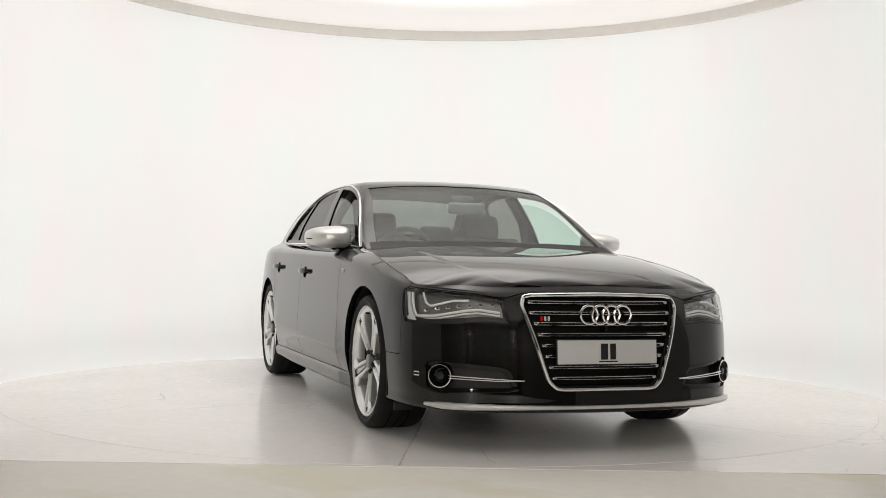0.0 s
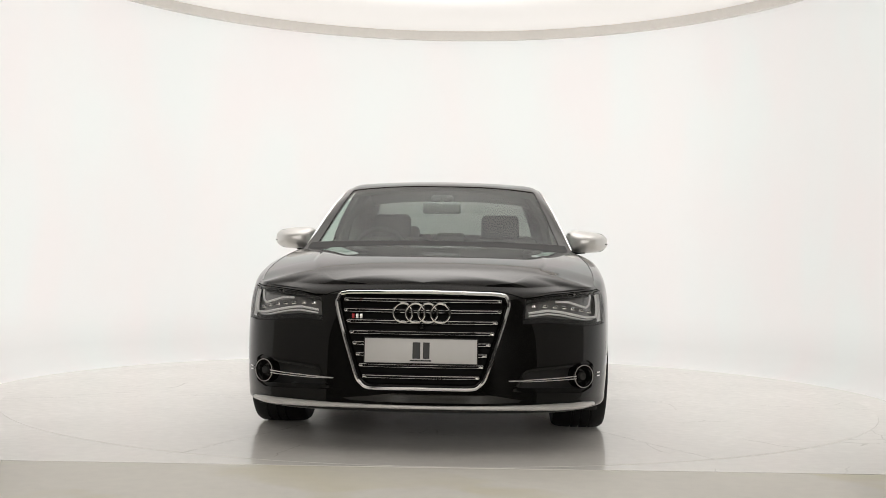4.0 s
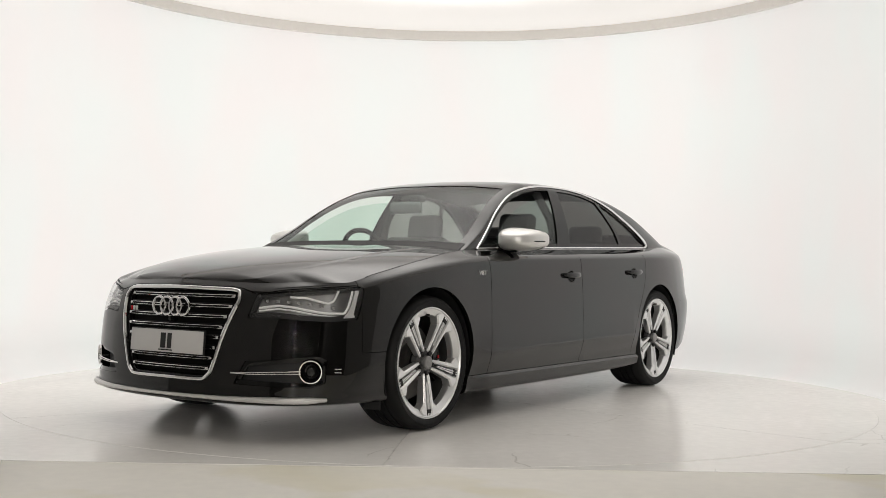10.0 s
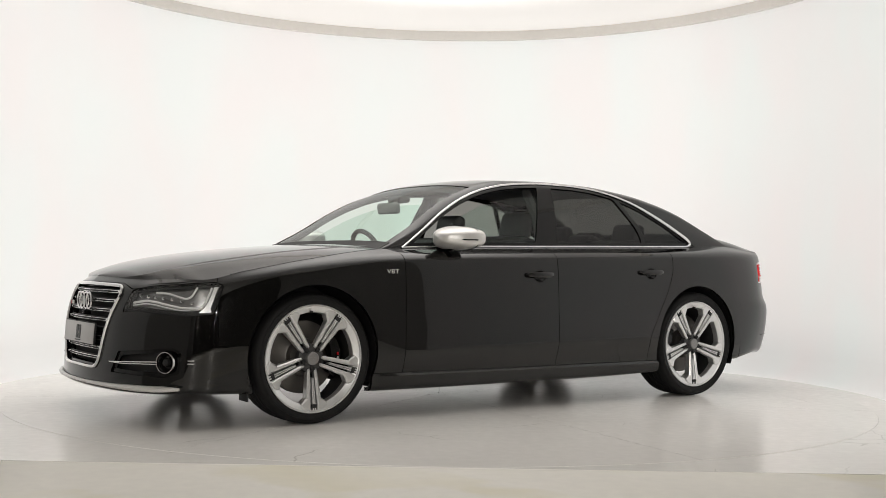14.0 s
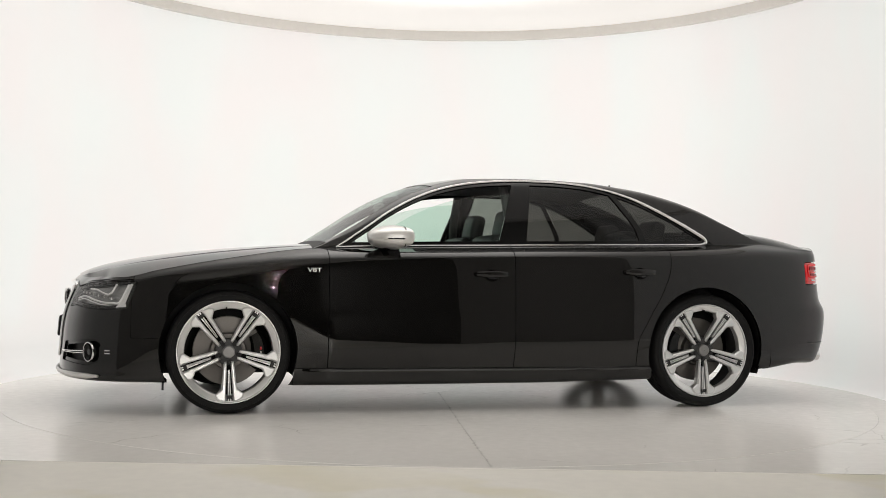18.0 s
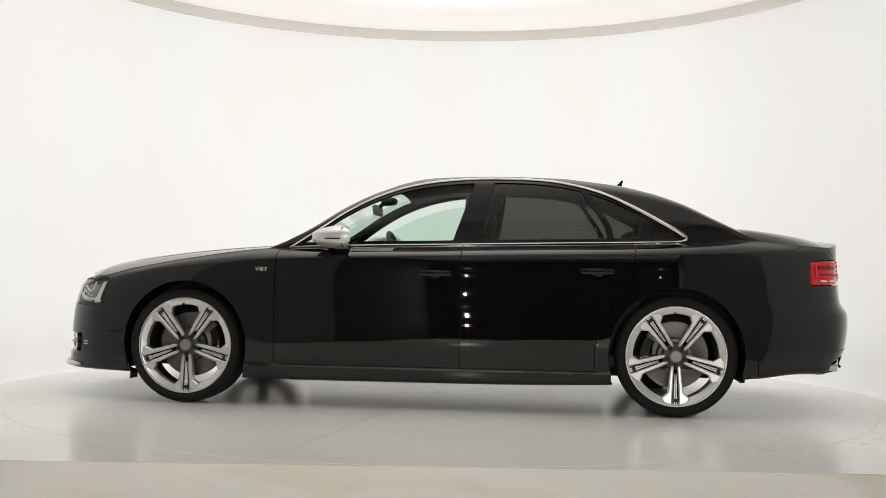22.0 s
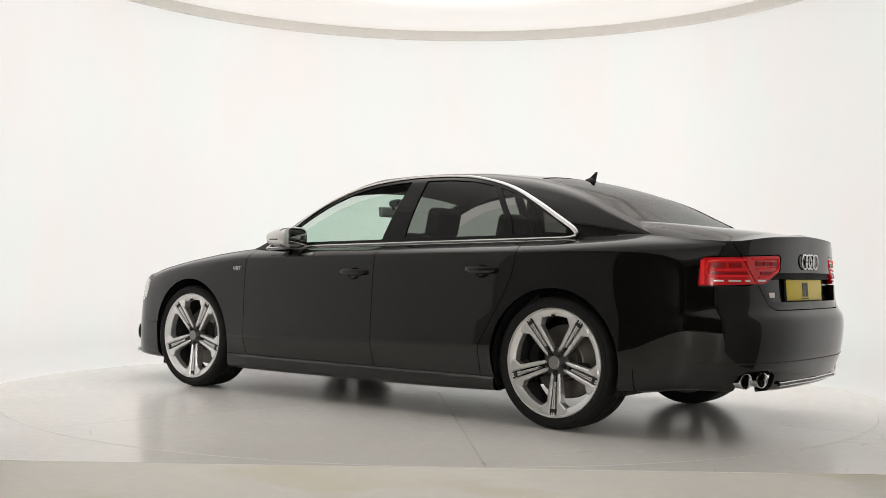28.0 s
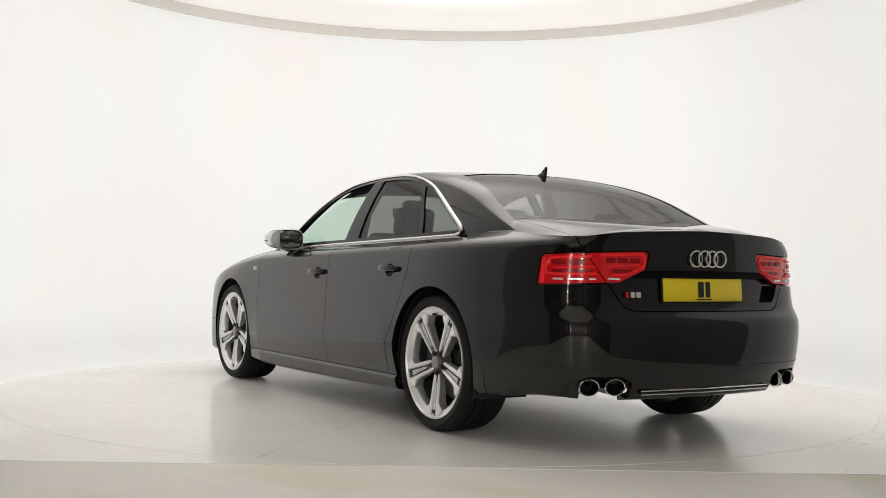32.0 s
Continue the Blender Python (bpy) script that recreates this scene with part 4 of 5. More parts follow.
HUB.materials.append(vary(material("hub_grey", (0.05, 0.05, 0.05), 0.5, 0.3), 20, 0.1))
BOLT = mesh_from(*lathe([(0.001, -0.008), (0.008, -0.008), (0.010, -0.012), (0.013, -0.013), (0.013, -0.03)], 12), sharp=30)
BOLT.materials.append(MATT_BLACK)
DISC_M = mesh_from(*lathe([(0.06, -0.085), (0.10, -0.085), (0.105, -0.125), (0.115, -0.13), (0.20, -0.13), (0.202, -0.133), (0.202, -0.163), (0.10, -0.165)], 72), sharp=30)
DISC_M.materials.append(DISC)
VALVE = mesh_from(*lathe([(0.001, 0.012), (0.005, 0.011), (0.006, -0.02), (0.004, -0.025)], 10), sharp=40)
VALVE.materials.append(MATT_BLACK)


def caliper_geo():
    P = np.zeros((14, 5, 3))
    for i in range(14):
        a = radians(-34 + 68 * i / 13)
        ease = 1 - 0.25 * abs(i - 6.5) ** 2 / 42
        for j, (r, y) in enumerate(((0.135, -0.10), (0.150, -0.075), (0.205, -0.072), (0.225, -0.09), (0.228, -0.17))):
            r = 0.18 + (r - 0.18) * ease
            P[i, j] = (-r * math.cos(a), y, r * math.sin(a))
    return grid_geo(P)


CALIPER = mesh_from(*caliper_geo(), sharp=40)
CALIPER.materials.append(GLOSS_BLACK)
BADGE_RED = mesh_from(*bm_geo(box(-0.188, -0.069, 0.018, 0.013, 0.004, 0.018, 0.001)))
BADGE_RED.materials.append(RED)
BADGE_PALE = mesh_from(*bm_geo(box(-0.188, -0.069, -0.014, 0.010, 0.004, 0.030, 0.001)))
BADGE_PALE.materials.append(PLATE_WHITE)


def wheel(x, side, twist):
    hub_z = 0.357 if x > 0 else 0.361
    m = pose(x, side * 0.922, hub_z, 0, 0, 0 if side > 0 else 180)
    w = part("wheel", RIM, None, car, "silver twin-spoke alloy wheel", m)
    part("tyre", TYRE, None, w, "black low-profile tyre", Matrix.Diagonal((hub_z / 0.363, 1, hub_z / 0.363, 1)))
    for i in range(5):
        sp = part("spoke", SPOKE, None, w, "", pose(0, 0, 0, 0, 72 * i + twist, 0))
        part("spoke_slot", SLOT_SHADE, None, w, "", pose(0, 0, 0, 0, 72 * i + twist, 0))
        part("rim_notch", NOTCH_SHADE, None, w, "", pose(0, 0, 0, 0, 72 * i + twist, 0))
        a = radians(72 * i + twist)
        part("wheel_bolt", BOLT, None, w, "", pose(0.056 * math.sin(a), 0.002, 0.056 * math.cos(a)))
    part("hub", HUB, None, w)
    part("barrel", BARREL, None, w)
    part("hub_cap", HUBCAP, None, w, "grey centre cap with a worn mark")
    part("brake_disc", DISC_M, None, w, "bare steel brake disc")
    back = (x > 0) == (side > 0)
    c = part("brake_caliper", CALIPER, None, w, "black brake caliper", pose(0, 0, 0, 0, 0 if back else 180, 0))
    if x > 0:
        for mesh in (BADGE_RED, BADGE_PALE):
            part("badge", mesh, None, w, "", pose(0, 0, 0, 0, 0 if back else 180, 0))
    a = radians(twist + 180 + 2)
    part("valve", VALVE, None, w, "", pose(0.255 * math.sin(a), 0, 0.255 * math.cos(a)))
    return w


for x, tw in ((1.497, 182), (-1.497, 180)):
    for side in (1, -1):
        wheel(x, side, tw)


def wheel_well(which):
    cx, cz = WHEELS[which]
    R = ARCH_R[which] + 0.006
    P = np.zeros((40, 4, 3))
    for i in range(40):
        a = radians(-22 + 224 * i / 39)
        for j, (r, y) in enumerate(((R, 0.925), (R + 0.01, 0.86), (R + 0.01, 0.60), (0.1, 0.58))):
            P[i, j] = (cx + r * math.cos(a), y, max(cz + r * math.sin(a), 0.165))
    return grid_geo(P)


for which in ("front", "rear"):
    side_pair("wheel_arch_liner", wheel_well(which), MATT_BLACK)
part("underbody", merge(bm_geo(box(0, 0, 0.205, 2.15, 1.7, 0.07, 0.02)), bm_geo(box(0.2, 0, 0.25, 3.9, 1.05, 0.10, 0.02)), bm_geo(box(-2.12, 0, 0.37, 0.70, 1.1, 0.1, 0.03)), bm_geo(box(2.1, 0, 0.25, 0.5, 1.3, 0.1, 0.03))), MATT_BLACK, car)

for mir in (1, -1):
    part("air_flap", box(1.862, mir * 0.83, 0.162, 0.012, 0.10, 0.05, 0.003), MATT_BLACK, car, "black rubber air flap before the wheel")
    part("air_flap", box(-1.895, mir * 0.83, 0.228, 0.012, 0.09, 0.035, 0.003), MATT_BLACK, car)

# ---------- front end ----------
def fascia(y, z, inset=0.0):
    """A point of the front skin at this distance from the middle and this height."""
    s = float(np.interp(abs(y), PLAN[:80, 1], PLAN_S[:80]))
    for _ in range(4):
        p = on_shell(s, z, inset)
        s += abs(y) - p[1]
    p = on_shell(s, z, inset)
    return np.array([p[0], p[1] * (1 if y >= 0 else -1), p[2]])


def dense(poly, n=14, closed=True):
    out = []
    m = len(poly) if closed else len(poly) - 1
    for i in range(m):
        a, b = np.array(poly[i], float), np.array(poly[(i + 1) % len(poly)], float)
        out += [a + (b - a) * k / n for k in range(n)]
    if not closed:
        out.append(np.array(poly[-1], float))
    return out


def soften(pts, times=3, closed=True):
    p = np.array(pts)
    for _ in range(times):
        q = (np.roll(p, 1, 0) + 2 * p + np.roll(p, -1, 0)) / 4
        if not closed:
            q[0], q[-1] = p[0], p[-1]
        p = q
    return p


half = [(0.0, 0.745), (0.352, 0.738), (0.395, 0.73), (0.413, 0.688), (0.30, 0.335), (0.255, 0.295), (0.0, 0.297)]
loop = half + [(-y, z) for y, z in half[-2:0:-1]]
rim_pts = soften(dense(loop, 10), 4)
part("grille_frame", tube([fascia(y, z, -0.004) for y, z in rim_pts], 0.0098, 8, True, 1.0, (1, 0, 0)), CHROME, car, "polished chrome grille surround")
grille = part("grille", patch(shell_in(0.05), np.linspace(-0.5, 0.5, 60), np.linspace(1.2, 7.5, 40), [front_keep(GRILLE, 0.0, -0.02)]), vary(material("grille_black", (0.004, 0.004, 0.004), 0.6, 0, 0.12), 30, 0.2), car, "gloss black radiator grille with chrome-edged slats")
part("grille_surround", merge(tube([fascia(y, z, 0.03) for y, z in soften(dense([(a * 1.0, b) for a, b in loop], 10), 4)], 0.022, 8, True, 1.0, (1, 0, 0))), GLOSS_BLACK, grille)
g_half = lambda z: float(np.interp(z, [0.297, 0.335, 0.685, 0.73], [0.262, 0.30, 0.412, 0.393]))
SLAT_BLACK = material("slat_black", (0.004, 0.004, 0.004), 0.35, 0, 0.12)
for z in (0.705, 0.655, 0.604, 0.553, 0.502, 0.451, 0.400, 0.348):
    w = g_half(z) - 0.03
    ys = np.linspace(-w, w, 25)
    body = tube([fascia(y, z, 0.022) for y in ys], 0.0135, 8, False, 0.42)
    slat = part("slat", body, SLAT_BLACK, grille)
    for dz, rad in ((0.0058, 0.0019), (-0.0058, 0.0013)):
        part("chrome_edge", tube([fascia(y, z + dz, 0.006) for y in ys], rad, 6), CHROME, slat)
    for e in (-1, 1):
        part("chrome_end", tube([fascia(e * (w - 0.02 + 0.001 * k), z, 0.007) for k in range(0, 22, 3)], [0.002, 0.003, 0.005, 0.006, 0.0065, 0.0065, 0.006, 0.004], 8, False, 0.6), CHROME, slat)
for i in range(4):
    y = (i - 1.5) * 0.0585
    part("emblem_ring", tube([(fascia(0, 0.645)[0] + 0.004 + 0.003 * (i % 2), y + 0.0445 * math.cos(a), 0.648 + 0.0445 * math.sin(a)) for a in np.linspace(0, 2 * math.pi, 40, endpoint=False)], 0.0062, 8, True, 1.0, (1, 0, 0)), CHROME, car, "chrome ring emblem")
part("camera_lens", lathe([(0.001, 0.012), (0.010, 0.010), (0.014, 0.0), (0.016, -0.03)], 16, "x"), GLOSS_BLACK, car, "small black camera", pose(fascia(0, 0.58)[0] - 0.01, 0, 0.582))
for i, (mt, w) in enumerate(((RED, 0.012), (SATIN, 0.012), (SATIN, 0.012))):
    part("grille_badge", box(0, 0, 0, 0.004, w, 0.022, 0.001), mt, car, "red and silver model badge" if i == 0 else "", pose(fascia(-0.28, 0.63)[0] + 0.0, -0.325 + 0.019 * i, 0.628, 0, -3, 10))


def number_plate(name, mat, x, z, facing, label):
    p = part(name, box(0, 0, 0, 0.010, 0.524, 0.113, 0.003), mat, car, label, pose(x, 0, z, 0, -4 * facing, 0))
    f = 0.0065 * facing
    part("plate_holder", box(-0.006 * facing, 0, 0, 0.012, 0.534, 0.123, 0.003), MATT_BLACK, p)
    for y, w, h, dz in ((0.026, 0.030, 0.076, 0.002), (-0.020, 0.036, 0.076, 0.002), (0.0, 0.10, 0.006, -0.045)):
        part("lettering_bar", box(f, y * -facing * -1, dz, 0.002, w, h), INK, p)
    return p


number_plate("number_plate", PLATE_WHITE, 2.487, 0.472, 1, "white front plate with plain dark bars")


def skin_curve(points, inset=0.0, n=10, smooth=2):
    """A run of points on the skin from corners given as (metres round the outline, height)."""
    q = soften(dense(points, n, False), smooth, False)
    return [on_shell(s, z, inset) for s, z in q]


BLADE = material("white_lamp_blade", (0.78, 0.78, 0.78), 0.3, 0.5)
REFLECT = vary(material("lamp_reflector", (0.30, 0.30, 0.30), 0.28, 0.8), 15, 0.1)
bucket = patch(shell_in(0.045), np.linspace(0.44, 1.18, 70), np.linspace(4, 7.9, 50), [outline_keep(HEADLAMP, 0.0, -0.012)])
cover = patch(shell_in(-0.001), np.linspace(0.44, 1.18, 80), np.linspace(4, 7.9, 60), [outline_keep(HEADLAMP, 0.0, 0.0)], 0.0)
bezel = tube([on_shell(s, z, 0.022) for s, z in soften(dense(HEADLAMP, 8), 1)], 0.024, 6, True, 0.35, (0, 0, 1))
strip_low = skin_curve([(0.535, 0.650), (0.64, 0.664), (0.72, 0.657), (0.89, 0.630), (1.00, 0.628), (1.025, 0.66), (1.060, 0.737)], 0.024)
strip_mid = skin_curve([(0.535, 0.636), (0.64, 0.648), (0.72, 0.642), (0.88, 0.617), (1.00, 0.613)], 0.026)
strip_top = skin_curve([(0.70, 0.706), (0.79, 0.704), (0.915, 0.676), (0.945, 0.69), (0.975, 0.738)], 0.024)
blade = patch(shell_in(0.014), np.linspace(0.95, 1.16, 30), np.linspace(4, 7.9, 40), [outline_keep([(0.985, 0.606), (1.056, 0.610), (1.108, 0.742), (1.072, 0.742), (1.038, 0.665), (1.015, 0.632)], 0.0, 0.0)], 0.01)
for mir in (False, True):
    g = mirrored if mir else (lambda q: q)
    lamp = part("headlamp", g(bucket), REFLECT, car, "clear headlamp with white light strips, unlit")
    part("lamp_bezel", g(bezel), MATT_BLACK, lamp)
    part("light_strip", g(tube(strip_low, 0.0062, 8)), LAMP_WHITE, lamp)
    part("light_strip", g(tube(strip_mid, 0.0045, 8)), LAMP_WHITE, lamp)
    part("light_strip", g(tube(strip_top, 0.0055, 8)), LAMP_WHITE, lamp)
    part("lamp_blade", g(blade), BLADE, lamp)
    for k in range(7):
        c = on_shell(0.57 + 0.062 * k, 0.684 - 0.0008 * k * k, 0.030)
        part("led_lens", g((lambda v, f: (v + c, f))(*bm_geo(box(0, 0, 0, 0.012, 0.024, 0.016, 0.004)))), CHROME, lamp)
    part("lamp_cover", g(cover), GLASS_LAMP, lamp, "clear lamp glass").visible_shadow = False

intake = patch(shell_in(0.055), np.linspace(0.36, 1.02, 60), np.linspace(1.1, 4.6, 40), [outline_keep(INTAKE, 0.0, -0.02)])
intake_edge = tube([on_shell(s, z, 0.018) for s, z in soften(dense(INTAKE, 8), 2)], 0.024, 6, True, 0.4, (0, 0, 1))
FOG_S, FOG_Z = 0.822, 0.350
fog = on_shell(FOG_S, FOG_Z, 0.0)
out_dir = shell(np.array([FOG_S]), np.array([3.0]))[0] - shell(np.array([FOG_S]), np.array([3.0]), 0.1)[0]
yaw = math.degrees(math.atan2(out_dir[1], out_dir[0]))
for mir in (1, -1):
    g = mirrored if mir < 0 else (lambda q: q)
    it = part("air_intake", g(intake), MATT_BLACK, car, "black air intake beside the grille")
    part("intake_edge", g(intake_edge), GLOSS_BLACK, it)
    f = part("fog_lamp", lathe([(0.001, -0.03), (0.03, -0.025), (0.042, -0.005), (0.046, 0.0), (0.05, -0.04)], 40, "x"), GLOSS_BLACK, car, "round fog lamp with a chrome ring", pose(fog[0], mir * fog[1], fog[2], 0, 0, mir * yaw * 0.7) @ Matrix.Scale(1.14, 4))
    part("chrome_ring", lathe([(0.0435, 0.0), (0.045, 0.007), (0.049, 0.007), (0.0505, 0.0), (0.0435, 0.0)], 48, "x"), CHROME, f)
    part("lens", lathe([(0.001, 0.003), (0.016, 0.001), (0.02, -0.012)], 24, "x"), material("dark_lens", (0.02, 0.02, 0.02), 0.05), f)
    for (z0, z1, r) in ((0.345, 0.357, 0.0028), (0.337, 0.345, 0.0024)):
        part("intake_blade", g(tube(skin_curve([(0.415, 0.336), (0.52, z0 - 0.004), (0.775, z1 - 0.004)], -0.002, 10), r, 6)), CHROME, it, "thin chrome blade")
    for dz in (0.0, -0.016):
        part("intake_blade", g(tube(skin_curve([(0.938, 0.362 + dz), (0.972, 0.362 + dz)], -0.002, 6), 0.003, 6)), CHROME, it)
lip = [on_shell(abs(s), 0.212 + 0.020 * max(0, abs(s) - 0.75) ** 1.0, -0.010) * (1, 1 if s >= 0 else -1, 1) for s in np.linspace(-0.90, 0.90, 61)]
part("front_lip", tube(lip, [0.0085 + 0.008 * min(1, abs(k - 30) / 22) ** 2 * min(1, (30 - abs(k - 30)) / 3) for k in range(61)], 8, False, 1.0), SATIN, car, "brushed silver front lip")

seam_x = np.linspace(1.96, 0.95, 40)
for mir in (1, -1):
    part("bonnet_seam", tube([(x, mir * float(np.interp(x, RING_X, RING_Y)), float(np.interp(x, RING_X, RING_Z)) - 0.0005) for x in seam_x], 0.0020, 6), MATT_BLACK, car, "dark seam beside the bonnet")

# ---------- sides ----------
arch_x = np.concatenate([np.linspace(0.872, 0.5, 14), np.linspace(0.45, -1.515, 54)])
arch_pts = [on_house(x, float(ARCH_Z(x)), 0.0) + (0, 0.004, 0) for x in arch_x]
belt_pts = [np.array([x, float(belt(x)[0]) - 0.002, float(belt(x)[1]) + 0.004]) for x in np.linspace(-1.50, 0.872, 50)]
_c0, _c2, _tip = arch_pts[-1], belt_pts[0], np.array([-1.606, float(belt(-1.6)[0]) + 0.002, float(belt(-1.6)[1]) + 0.006])
arch_pts += [(1 - t) ** 2 * _c0 + 2 * t * (1 - t) * _tip + t * t * _c2 for t in np.linspace(0.08, 1, 14)]
arch_r = [float(np.interp(x, [-1.605, -1.3, -0.9, 0.87], [0.0140, 0.0125, 0.0068, 0.0065])) for x in arch_x] + [float(v) for v in np.linspace(0.0138, 0.0080, 14)]
for mir in (False, True):
    g = mirrored if mir else (lambda q: q)
    part("window_trim", g(merge(tube(arch_pts, arch_r, 8, False, 1.0, (0, 1, 0)), tube(belt_pts, 0.0075, 8, False, 1.0, (0, 1, 0)))), CHROME, car, "chrome window surround")


def bowl(cx, cz, rx, rz, depth):
    """A smooth hollow in the skin for a door handle."""
    def fn(s, v):
        P = shell(s, v)
        q = np.clip(1 - ((P[:, 0] - cx) / rx) ** 2 - ((P[:, 2] - cz) / rz) ** 2, 0, 1)
        P[:, 1] += 0.0012 - depth * q ** 0.8
        return P
    s0 = s_at_x(cx)
    return patch(fn, np.linspace(s0 - rx * 1.1, s0 + rx * 1.1, 40), np.linspace(v_at(s0, cz - rz * 1.3), v_at(s0, cz + rz * 1.3), 30), [lambda P, u, v: ((P[:, 0] - cx) / rx) ** 2 + ((P[:, 2] - cz) / rz) ** 2 - 1])


for cx, cz in HANDLES:
    hp = []
    for k in range(19):
        t = k / 18
        x = cx + 0.108 - 0.216 * t
        y = on_shell(s_at_x(x), cz)[1] + 0.004 + 0.030 * math.sin(math.pi * min(1, max(0, t))) ** 0.35
        hp.append((x, y, cz))
    rad = [0.006 + 0.0125 * math.sin(math.pi * k / 18) ** 0.3 for k in range(19)]
    g0, g1 = tube(hp, rad, 10, False, 0.5), bowl(cx - 0.005, cz - 0.010, 0.053, 0.041, 0.032)
    for mir in (False, True):
        g = mirrored if mir else (lambda q: q)
        h = part("door_handle", g(g0), PAINT, car, "black pull handle")
        part("handle_recess", g(g1), GLOSS_BLACK, h)


def mirror_cap():
    n, m = 36, 20
    P = np.zeros((n, m, 3))
    for i in range(n):
        for j in range(m):
            a, b = 2 * math.pi * i / n, -math.pi / 2 + math.pi * j / (m - 1)
            e = lambda c, p: math.copysign(abs(c) ** p, c)
            y, z, x = 0.134 * e(math.cos(b), 0.6) * e(math.cos(a), 0.55), 0.069 * e(math.cos(b), 0.65) * e(math.sin(a), 0.6), 0.145 * e(math.sin(b), 0.8)
            x = max(x, -0.058)
            z *= 1 - 0.18 * (y / 0.125) - (0.25 * max(0, x / 0.115) if z > 0 else 0.15 * max(0, x / 0.115))
            y *= 1 - 0.12 * max(0, x / 0.115) ** 2
            P[i, j] = (x - 0.10 * max(0, y / 0.125) ** 2 * 0.5, y, z)
    return grid_geo(P, close_u=True)


for mir in (1, -1):
    m = pose(0.555, mir * 0.934, 1.040)
    cap = mirror_cap()
    mr = part("door_mirror", cap if mir > 0 else mirrored(cap), SATIN, car, "satin silver door mirror", m)
    arm = tube([(0.06, -0.17 * mir, -0.062), (0.035, -0.09 * mir, -0.056), (0.02, -0.02 * mir, -0.045)], [0.028, 0.024, 0.03], 10, False, 1.0)
    part("mirror_arm", arm, GLOSS_BLACK, mr, "black mirror arm")
    oval = lambda a, c: [(a * math.copysign(abs(math.cos(q)) ** 0.55, math.cos(q)), c * math.copysign(abs(math.sin(q)) ** 0.6, math.sin(q))) for q in np.linspace(0, 2 * math.pi, 36, endpoint=False)]
    part("mirror_rim", bar_outline(oval(0.126, 0.064), -0.003, 0.003, 0.001), GLOSS_BLACK, mr, "black rim round the mirror glass", pose(-0.0595, mir * 0.002, 0.0, 0, 0, 90))
    part("mirror_glass", bar_outline(oval(0.116, 0.055), -0.003, 0.003, 0.001), material("mirror", (0.9, 0.9, 0.9), 0.02, 1.0) if mir > 0 else bpy.data.materials["mirror"], mr, "mirror glass", pose(-0.0625, mir * 0.002, 0.0, 0, 0, 90))
    seam = [(0.132 * math.sin(a) * 0.94 - 0.03 * max(0, math.cos(a)), mir * 0.132 * math.cos(a), -0.012) for a in np.linspace(-0.25, 1.6, 24)]
    part("mirror_seam", tube(seam, 0.0042, 6), GLOSS_BLACK, mr, "black indicator strip")


def letters(text, size, mat, parent, m, label):
    cu = bpy.data.curves.new("t", "FONT")
    cu.body, cu.size, cu.extrude, cu.align_x, cu.align_y = text, size, 0.0015, "CENTER", "CENTER"
    ob = new("t", cu)
    me = bpy.data.meshes.new_from_object(ob.evaluated_get(bpy.context.evaluated_depsgraph_get()))
    bpy.data.objects.remove(ob)
    bpy.data.curves.remove(cu)
    me.materials.clear()
    me.materials.append(mat)
    return part("badge", me, None, parent, label, m)


for mir in (1, -1):
    p = on_shell(s_at_x(1.014), 0.836, -0.001)
    letters("V8T", 0.036, SATIN, car, pose(p[0], mir * p[1], p[2], 90, 0, 180 if mir > 0 else 0) @ Matrix.Diagonal((1.35, 1, 1, 1)), "chrome engine badge reading V8T")

# ---------- rear end ----------
LENS_S = np.linspace(S_END - 1.0, S_END - 0.28, 80)
split_x = lambda P, u, v: poly_sdf(np.abs(P[:, 1]), P[:, 2], BOOT_LOW, 0.0)
lens_out = patch(shell_in(0.004), LENS_S, np.linspace(5, 7.8, 50), [outline_keep(TAILLAMP, 0.0, 0.002), lambda P, u, v: -split_x(P, u, v) + 0.003], 0.02)
lens_in = patch(shell_in(0.004), LENS_S, np.linspace(5, 7.8, 50), [outline_keep(TAILLAMP, 0.0, 0.002), lambda P, u, v: split_x(P, u, v) + 0.003], 0.02)


def tail_bar(s0, s1, z0, z1, grow, inset=-0.001):
    poly = [(S_END - s0, z0), (S_END - s1, z0), (S_END - s1, z1), (S_END - s0, z1)]
    return patch(shell_in(inset), np.linspace(S_END - s0 - 0.02, S_END - s1 + 0.02, 40), np.linspace(5, 7.8, 60), [outline_keep(poly, 0.0, grow)], 0.006)


def light_guide(points, r=0.0065):
    """A raised red light guide along corners given as (metres from the rear's middle, height)."""
    return tube(skin_curve([(S_END - a, z) for a, z in points], 0.0005, 10, 3), r, 8, False, 0.6)


